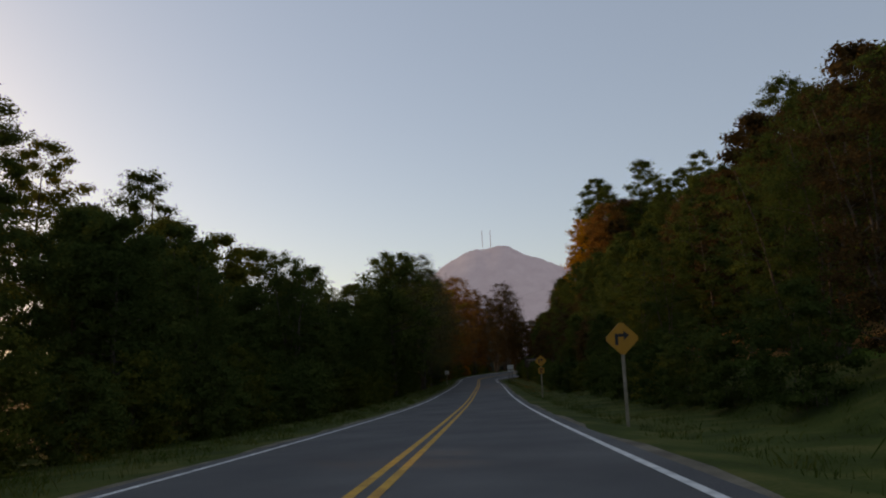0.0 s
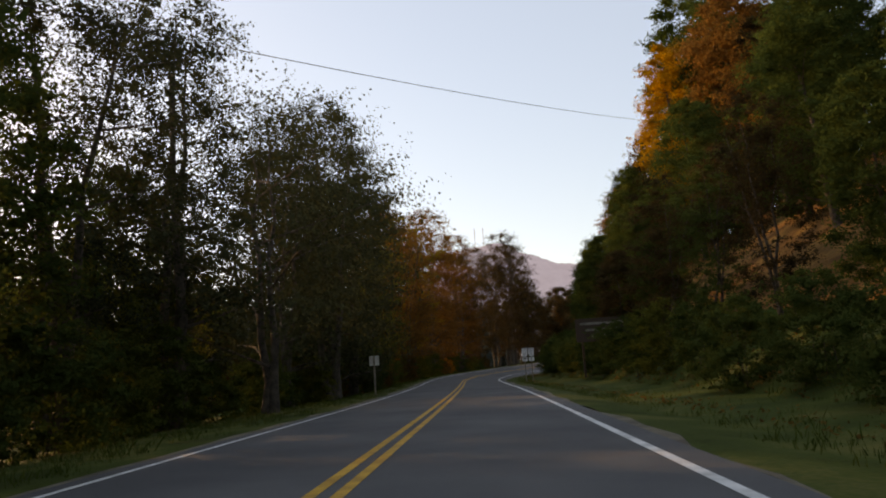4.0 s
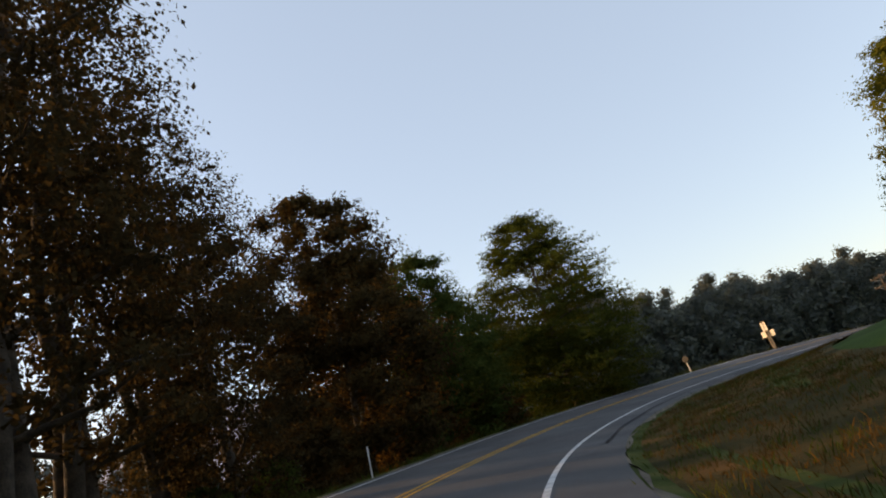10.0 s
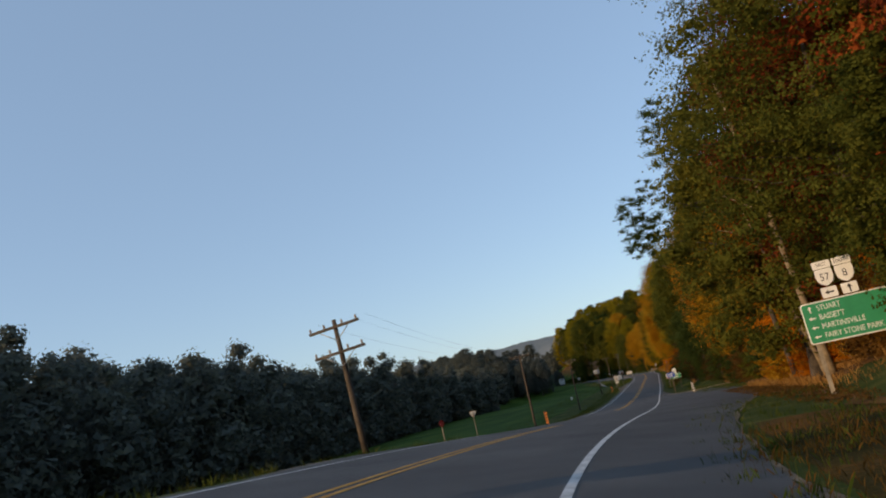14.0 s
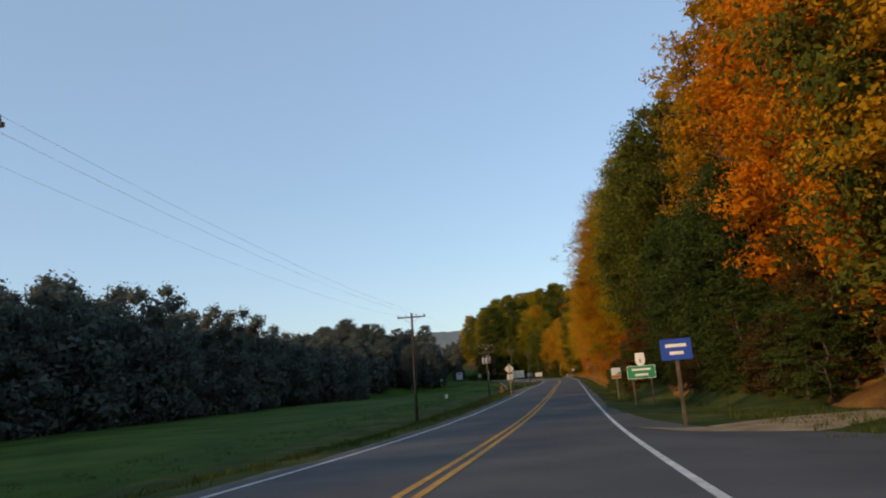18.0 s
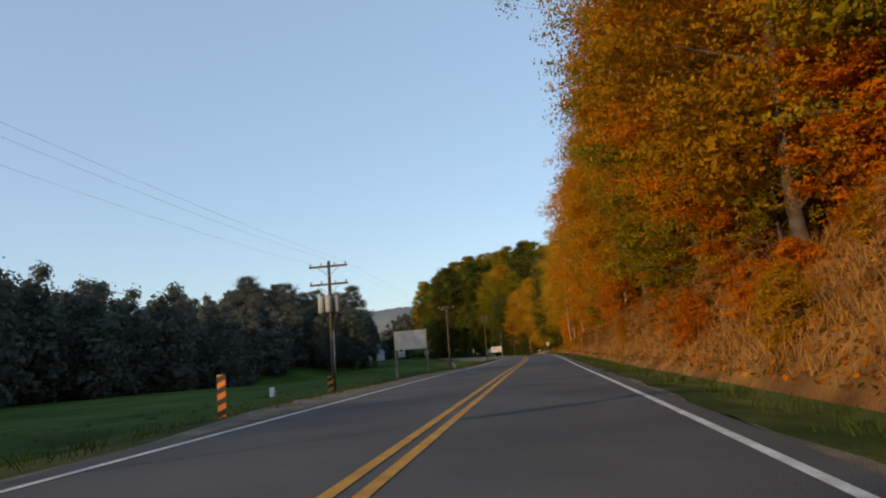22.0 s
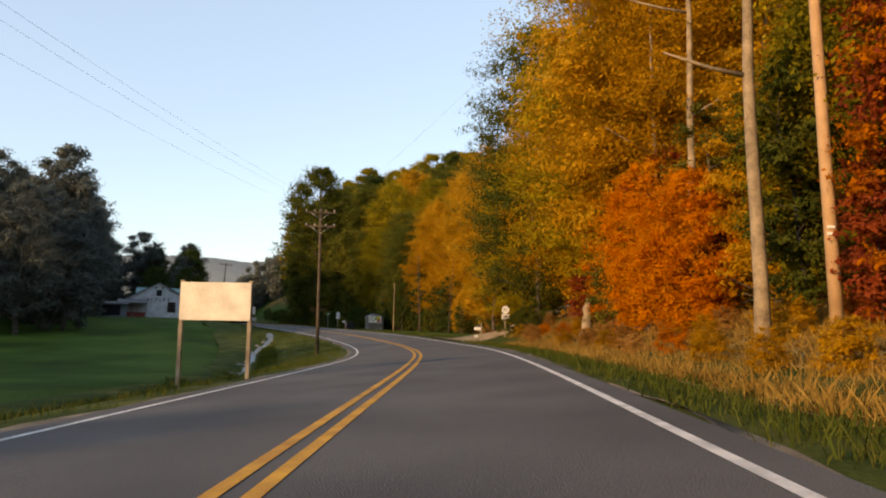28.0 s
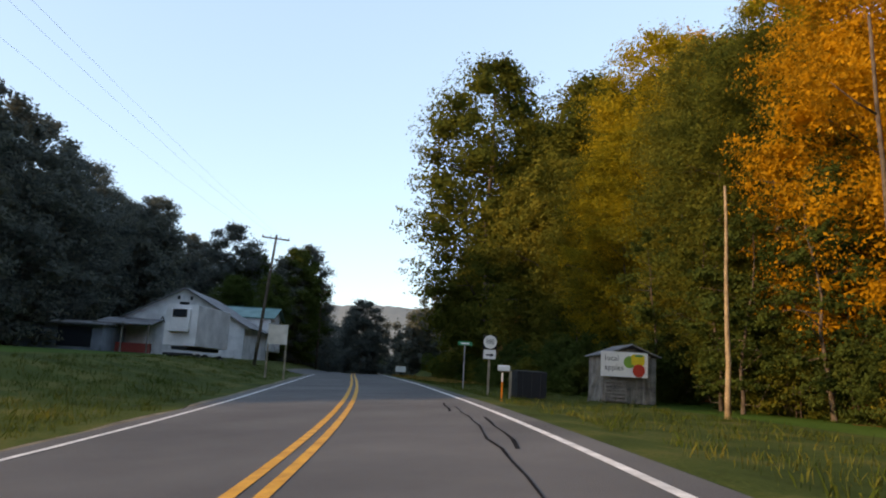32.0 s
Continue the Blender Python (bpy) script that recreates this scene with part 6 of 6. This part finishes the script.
part("apple", prism(rounded(0.62, 0.5, 0.12, 0.58, 1.98), -0.0365, -0.033, M_APPLE_YELLOW), bd, "painted yellow apple")
part("leaf", prism(rounded(0.36, 0.08, 0.03, 0.62, 2.16), -0.046, -0.042, M_SIGN_GREEN), bd)
for x in (-1.0, 0.9):
    part("post", box(0.08, 0.08, 2.5, (x, 0.05, 1.0), 0.01), stand_sign, "", None, M_OLD_WOOD)
prop = empty("prop_board", at_road(663, 10.9, 0), "board propped against the shed corner", "board")
part("plank", box(0.16, 0.04, 1.8, (0, 0, 0.8), 0.005, (0, 18, 0)), prop, "", None, M_OLD_WOOD)

# steel bin
dump = empty("steel_bin", at_road(662, 7.6, 4) @ Matrix.Diagonal((0.8, 1, 0.95, 1)), "black steel bin on the verge", "bin")
bm = bmesh.new()
for at, size in (((0, -0.55, 0.62), (1.6, 0.05, 1.15)), ((0, 0.55, 0.62), (1.6, 0.05, 1.15)), ((-0.8, 0, 0.62), (0.05, 1.15, 1.15)), ((0.8, 0, 0.62), (0.05, 1.15, 1.15)), ((0, 0, 0.08), (1.6, 1.1, 0.06))):
    box(*size, at, 0.01, bm=bm)
part("body", bm, dump, "", None, M_BLACK_PAINT)
part("lid", box(1.66, 1.2, 0.05, (0, 0, 1.24), 0.015, (3, 0, 0)), dump, "", None, M_BLACK_PAINT)
for x in (-0.5, 0, 0.5):
    part("rib", box(0.06, 0.05, 1.1, (x, -0.59, 0.62), 0.01), dump, "", None, M_BLACK_PAINT)
for x in (-0.84, 0.84):
    part("lift_bar", box(0.05, 0.9, 0.1, (x, 0, 0.85), 0.01), dump, "", None, M_BLACK_PAINT)


# cars among the trees
def car(m, paint, label):
    ob = empty("car", m, label, "car", "parked cars")
    side = [(-2.15, 0.32), (-2.2, 0.62), (-2.05, 0.86), (-1.25, 0.95), (-0.6, 1.4), (0.75, 1.42), (1.5, 0.98), (2.1, 0.92), (2.2, 0.6), (2.15, 0.32)]
    me = prism(side, -0.85, 0.85, paint)
    bm = bmesh.new()
    bm.from_mesh(me)
    bmesh.ops.bevel(bm, geom=bm.edges[:], offset=0.07, segments=2, affect="EDGES")
    part("body", bm, ob, "", None, paint)
    glass = [(-1.12, 0.98), (-0.58, 1.34), (0.7, 1.35), (1.32, 1.0)]
    for y0, y1 in ((-0.862, -0.852), (0.852, 0.862)):
        part("window", prism(glass, y0, y1, M_DARK_PANEL), ob)
    for x in (-1.35, 1.35):
        for y in (-0.78, 0.78):
            t = part("tyre", mesh_of("tyre", *tube([(x, y - 0.1, 0.32), (x, y - 0.07, 0.32), (x, y + 0.07, 0.32), (x, y + 0.1, 0.32)], [0.27, 0.32, 0.32, 0.27], 16), M_RUBBER, True), ob)
            part("rim", tube_mesh("rim", [(x, y - 0.11, 0.32), (x, y + 0.11, 0.32)], [0.18, 0.18], M_METAL, 12), t)
    for y in (-0.6, 0.6):
        part("headlight", box(0.06, 0.3, 0.12, (2.16, y, 0.68), 0.02), ob, "", None, M_SIGN_WHITE)
        part("tail_light", box(0.06, 0.25, 0.12, (-2.14, y, 0.74), 0.02), ob, "", None, M_SIGN_RED)
    return ob


car(at_road(630, 24.5, 100), M_CAR_SILVER, "silver car parked in the shade of the trees")
car(at_road(638, 25.5, 80), M_CAR_DARK, "dark car parked in the shade of the trees")
car(at_road(622, 23.0, 95), M_TRAILER, "white car parked in the shade of the trees")

# driveway, stream, tracks
def patch(name, pts, mat, label, dz=0.05, inner=0.5):
    """A drive laid over the ground along a middle line: (s, u, half width)."""
    verts = []
    for k, (s, u, w) in enumerate(pts):
        p = spot(s, u)
        q = spot(*pts[min(k + 1, len(pts) - 1)][:2])
        o = spot(*pts[max(k - 1, 0)][:2])
        d = (q - o)[:2] / (np.linalg.norm((q - o)[:2]) + 1e-9)
        for f in (-1, -inner, 0, inner, 1):
            x, y = p[0] + d[1] * w * f, p[1] - d[0] * w * f
            _, across, _ = nearest([x], [y])
            z = spot(nearest([x], [y])[0][0], across[0])[2] if abs(across[0]) < 13 else height_at(x, y)
            verts.append((x, y, z + (dz if abs(f) < 0.9 else -0.2)))
    faces = [(i * 5 + j, i * 5 + j + 1, i * 5 + j + 6, i * 5 + j + 5) for i in range(len(pts) - 1) for j in range(4)]
    return tagged(new(name, mesh_of(name, verts, faces, mat, True)), label, "", "", "structure")


patch("gravel_drive", [(606.2, 4.6, 8.2), (606.2, 6.4, 6.6), (606.4, 9, 4.0), (607, 13, 2.5), (607.8, 18, 2.0), (608.4, 24, 1.6)], M_DRIVE, "pale sandy drive leaving the road", 0.1, 0.8)
patch("woods_drive", [(360.5, 5.2, 4.4), (362, 7.5, 4.0), (364.5, 10, 3.4), (365.5, 12.7, 2.8)], M_DRIVE, "sandy worn drive leaving the road towards the woods", 0.03)
patch("side_road", [(316, -6.0, 12.0), (320, -9, 8.0), (324, -14, 5.0), (328, -22, 3.8), (330, -34, 3.5), (331, -60, 3.5)], M_APRON, "worn asphalt side road across the field", 0.045)
rng_w = np.random.default_rng(77)
wv = []
for s in np.arange(552, 647, 1.5):
    mid = float(brook_mid(s)) + 0.1 * math.sin(s * 0.4)
    z = float(spot(s, mid)[2]) + 0.1
    half = 0.38 + 0.1 * math.sin(s * 0.9)
    wv += [(*spot(s, mid + d)[:2], z) for d in (-half, 0.0, half)]
wf = [(i * 3 + j, i * 3 + j + 1, i * 3 + j + 4, i * 3 + j + 3) for i in range(len(wv) // 3 - 1) for j in range(2)]
tagged(new("stream", mesh_of("stream", wv, wf, M_WATER, True)), "narrow stony stream in the grass", "", "", "structure")
M_STONE = surface("stream_stone", (0.09, 0.085, 0.08), (0.30, 0.29, 0.27), 3.0, 0.85, 0.5, 20, obj=0.4)
stone_bm = bmesh.new()
bmesh.ops.create_icosphere(stone_bm, subdivisions=1, radius=1)
for v in stone_bm.verts:
    v.co *= 1 + 0.25 * (noise.noise(v.co * 1.7))
stone_me = bpy.data.meshes.new("stone")
stone_bm.to_mesh(stone_me)
stone_bm.free()
stone_me.materials.append(M_STONE)
for k in range(70):
    s = rng_w.uniform(556, 642)
    u = float(brook_mid(s)) + rng_w.choice((-1, 1)) * rng_w.uniform(0.25, 0.8)
    st = tagged(new("stone", stone_me), "grey rounded stone beside the stream", "stone", "stones along the stream")
    k2 = rng_w.uniform(0.08, 0.22)
    st.matrix_basis = Matrix.Translation(spot(s, u, k2 * 0.25)) @ Matrix.Rotation(rng_w.uniform(0, 6.28), 4, "Z") @ Matrix.Diagonal((k2 * 1.3, k2, k2 * 0.7, 1))


def tar(s0, s1, u0, u1, w, seed):
    """A dark sealed crack or tyre mark."""
    rng = random.Random(seed)
    pts = []
    n = max(3, int((s1 - s0) / 1.2))
    for k in range(n + 1):
        t = k / n
        pts.append((s0 + (s1 - s0) * t, u0 + (u1 - u0) * t + rng.uniform(-0.05, 0.05)))
    v = []
    for s, u in pts:
        k = w * rng.uniform(0.6, 1.3)
        v += [spot(s, u - k, 0.036), spot(s, u + k, 0.036)]
    return tagged(new("tar_mark", mesh_of("tar_mark", v, [(2 * i, 2 * i + 1, 2 * i + 3, 2 * i + 2) for i in range(n)], M_TAR)), "dark tar mark on the asphalt", "", "", "structure")


for a in ((640, 646, 2.9, 3.2, 0.03, 1), (648, 652, 2.6, 2.9, 0.03, 2), (624, 627, 0.8, 0.85, 0.04, 3), (624, 627, 1.3, 1.35, 0.04, 4), (634, 650, 2.4, 3.0, 0.022, 5), (316, 319, -1.5, 3.4, 0.2, 6)):
    tar(*a)

ribbon("paving_seam", 206, 290, [lambda s: HALF + bow(s) - 0.62 + 0.05 * math.sin(s * 0.7), lambda s: HALF + bow(s) - 0.54 + 0.05 * math.sin(s * 0.7 + 0.3)], M_SEAM, 0.036, 2.0, "dark open seam along the shoulder")
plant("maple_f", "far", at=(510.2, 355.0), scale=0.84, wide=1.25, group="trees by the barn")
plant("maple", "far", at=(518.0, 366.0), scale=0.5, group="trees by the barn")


# ---- grasses ----
def tufts(name, bands, tint, h, label, seed, width=0.02, dz=0.0):
    """Blades of grass: bands of (s0, s1, u0, u1, blades)."""
    rng = np.random.default_rng(seed)
    vs = []
    for s0, s1, u0, u1, n in bands:
        clump = n // 14
        cs, cu = rng.uniform(s0, s1, clump), rng.uniform(u0, u1, clump)
        base = np.array([spot(a, b) for a, b in zip(cs, cu)])
        for k in np.where(np.abs(cu) > 12.5)[0]:
            base[k, 2] = height_at(base[k, 0], base[k, 1])
        pick = rng.integers(0, clump, n)
        base[:, 2] += dz
        p = base[pick] + rng.normal(size=(n, 3)) * np.array([0.16, 0.16, 0.0])
        hh = (h * rng.gamma(5, 0.2, n))[:, None]
        d = rng.normal(size=(n, 3)) * np.array([0.4, 0.4, 0]) + np.array([0, 0, 1])
        w = np.cross(d, rng.normal(size=(n, 3)))
        w = w / np.linalg.norm(w, axis=1)[:, None] * width
        vs.append(np.stack([p - w - np.array([0, 0, 0.05]), p + w - np.array([0, 0, 0.05]), p + d * hh * 0.6 + w * 0.6, p + d * hh + rng.normal(size=(n, 3)) * 0.08 * h], 1).reshape(-1, 3))
    v = np.concatenate(vs)
    f = np.arange(len(v)).reshape(-1, 4)
    return tagged(new(name, quick_mesh(name, v, f, LEAF[tint])), label, "grass", "", "stuff")


tufts("bank_brush", [(424, 534, 6.6, 11.5, 66000), (424, 534, 11.5, 15, 16000), (288, 330, 10.5, 15, 6000)], "brush", 0.24, "dry brown weeds covering the road bank", 31, 0.0085, 0.1)
tufts("tall_dry_grass", [(536, 590, 6.1, 8.5, 40000), (536, 600, 8.5, 12.8, 40000), (690, 760, 6.0, 11, 6000)], "straw", 0.22, "tall dry grass along the wood's edge", 32, 0.006)
tufts("verge_grass", [(-20, 300, 5.4, 12.0, 55000), (-20, 300, -9.0, -4.6, 34000), (335, 560, -24.0, -8.5, 24000), (340, 560, -8.5, -4.7, 24000), (560, 660, -11.0, -4.7, 22000), (335, 396, 7.5, 12.0, 9000), (534, 600, 4.4, 6.4, 14000), (588, 602, 6.2, 9.5, 9000), (619, 700, 5.0, 11.5, 14000), (640, 700, -12.0, -5, 9000), (390, 534, 4.9, 6.8, 9000)], "grass", 0.13, "short green roadside grass", 33, 0.007)
tufts("bank_grass", [(394, 427, 6.3, 9.5, 16000), (394, 427, 9.5, 12.5, 6000)], "grass", 0.3, "rough dark grass on the shaded bank", 36, 0.009, 0.1)
tufts("stream_grass", [(560, 646, -14.4, -13.4, 6000), (600, 626, -11.6, -10.0, 4000)], "grass", 0.26, "long dark grass along the stream", 35, 0.008)
tufts("mound_grass", [(156, 282, 5.8, 12.5, 50000), (282, 330, 9.6, 13.0, 9000)], "mound", 0.11, "low grass on the mound, browned at the tips", 34, 0.006)


def fallen_leaves(name, bands, tint, size, label, seed, dz):
    """Dry leaves lying over the ground: bands of (s0, s1, u0, u1, leaves)."""
    rng = np.random.default_rng(seed)
    vs = []
    for s0, s1, u0, u1, n in bands:
        c = np.array([spot(s, u, dz) for s, u in zip(rng.uniform(s0, s1, n), rng.uniform(u0, u1, n))])
        c[:, 2] += np.abs(rng.normal(size=n)) * 0.04
        out = np.tile(np.array([0, 0, 0.9]), (n, 1))
        vs.append(leaf_quads(c, size, rng, 0.0, out, 4)[0])
    v = np.concatenate(vs)
    return tagged(new(name, quick_mesh(name, v, np.arange(len(v)).reshape(-1, 4), LEAF[tint])), label, "leaves", "", "stuff")


fallen_leaves("bank_leaves", [(424, 534, 6.4, 12.5, 12500)], "orange", 0.17, "fallen orange leaves over the bank", 41, 0.13)
fallen_leaves("bank_leaves_brown", [(424, 534, 6.4, 12.5, 12500)], "rust", 0.17, "fallen brown leaves over the bank", 42, 0.13)
fallen_leaves("verge_leaves", [(540, 602, 6.0, 11.5, 9000), (284, 330, 8.6, 12.5, 5000), (60, 140, 6.5, 12.5, 5000)], "rust", 0.12, "fallen leaves along the verge", 43, 0.05)
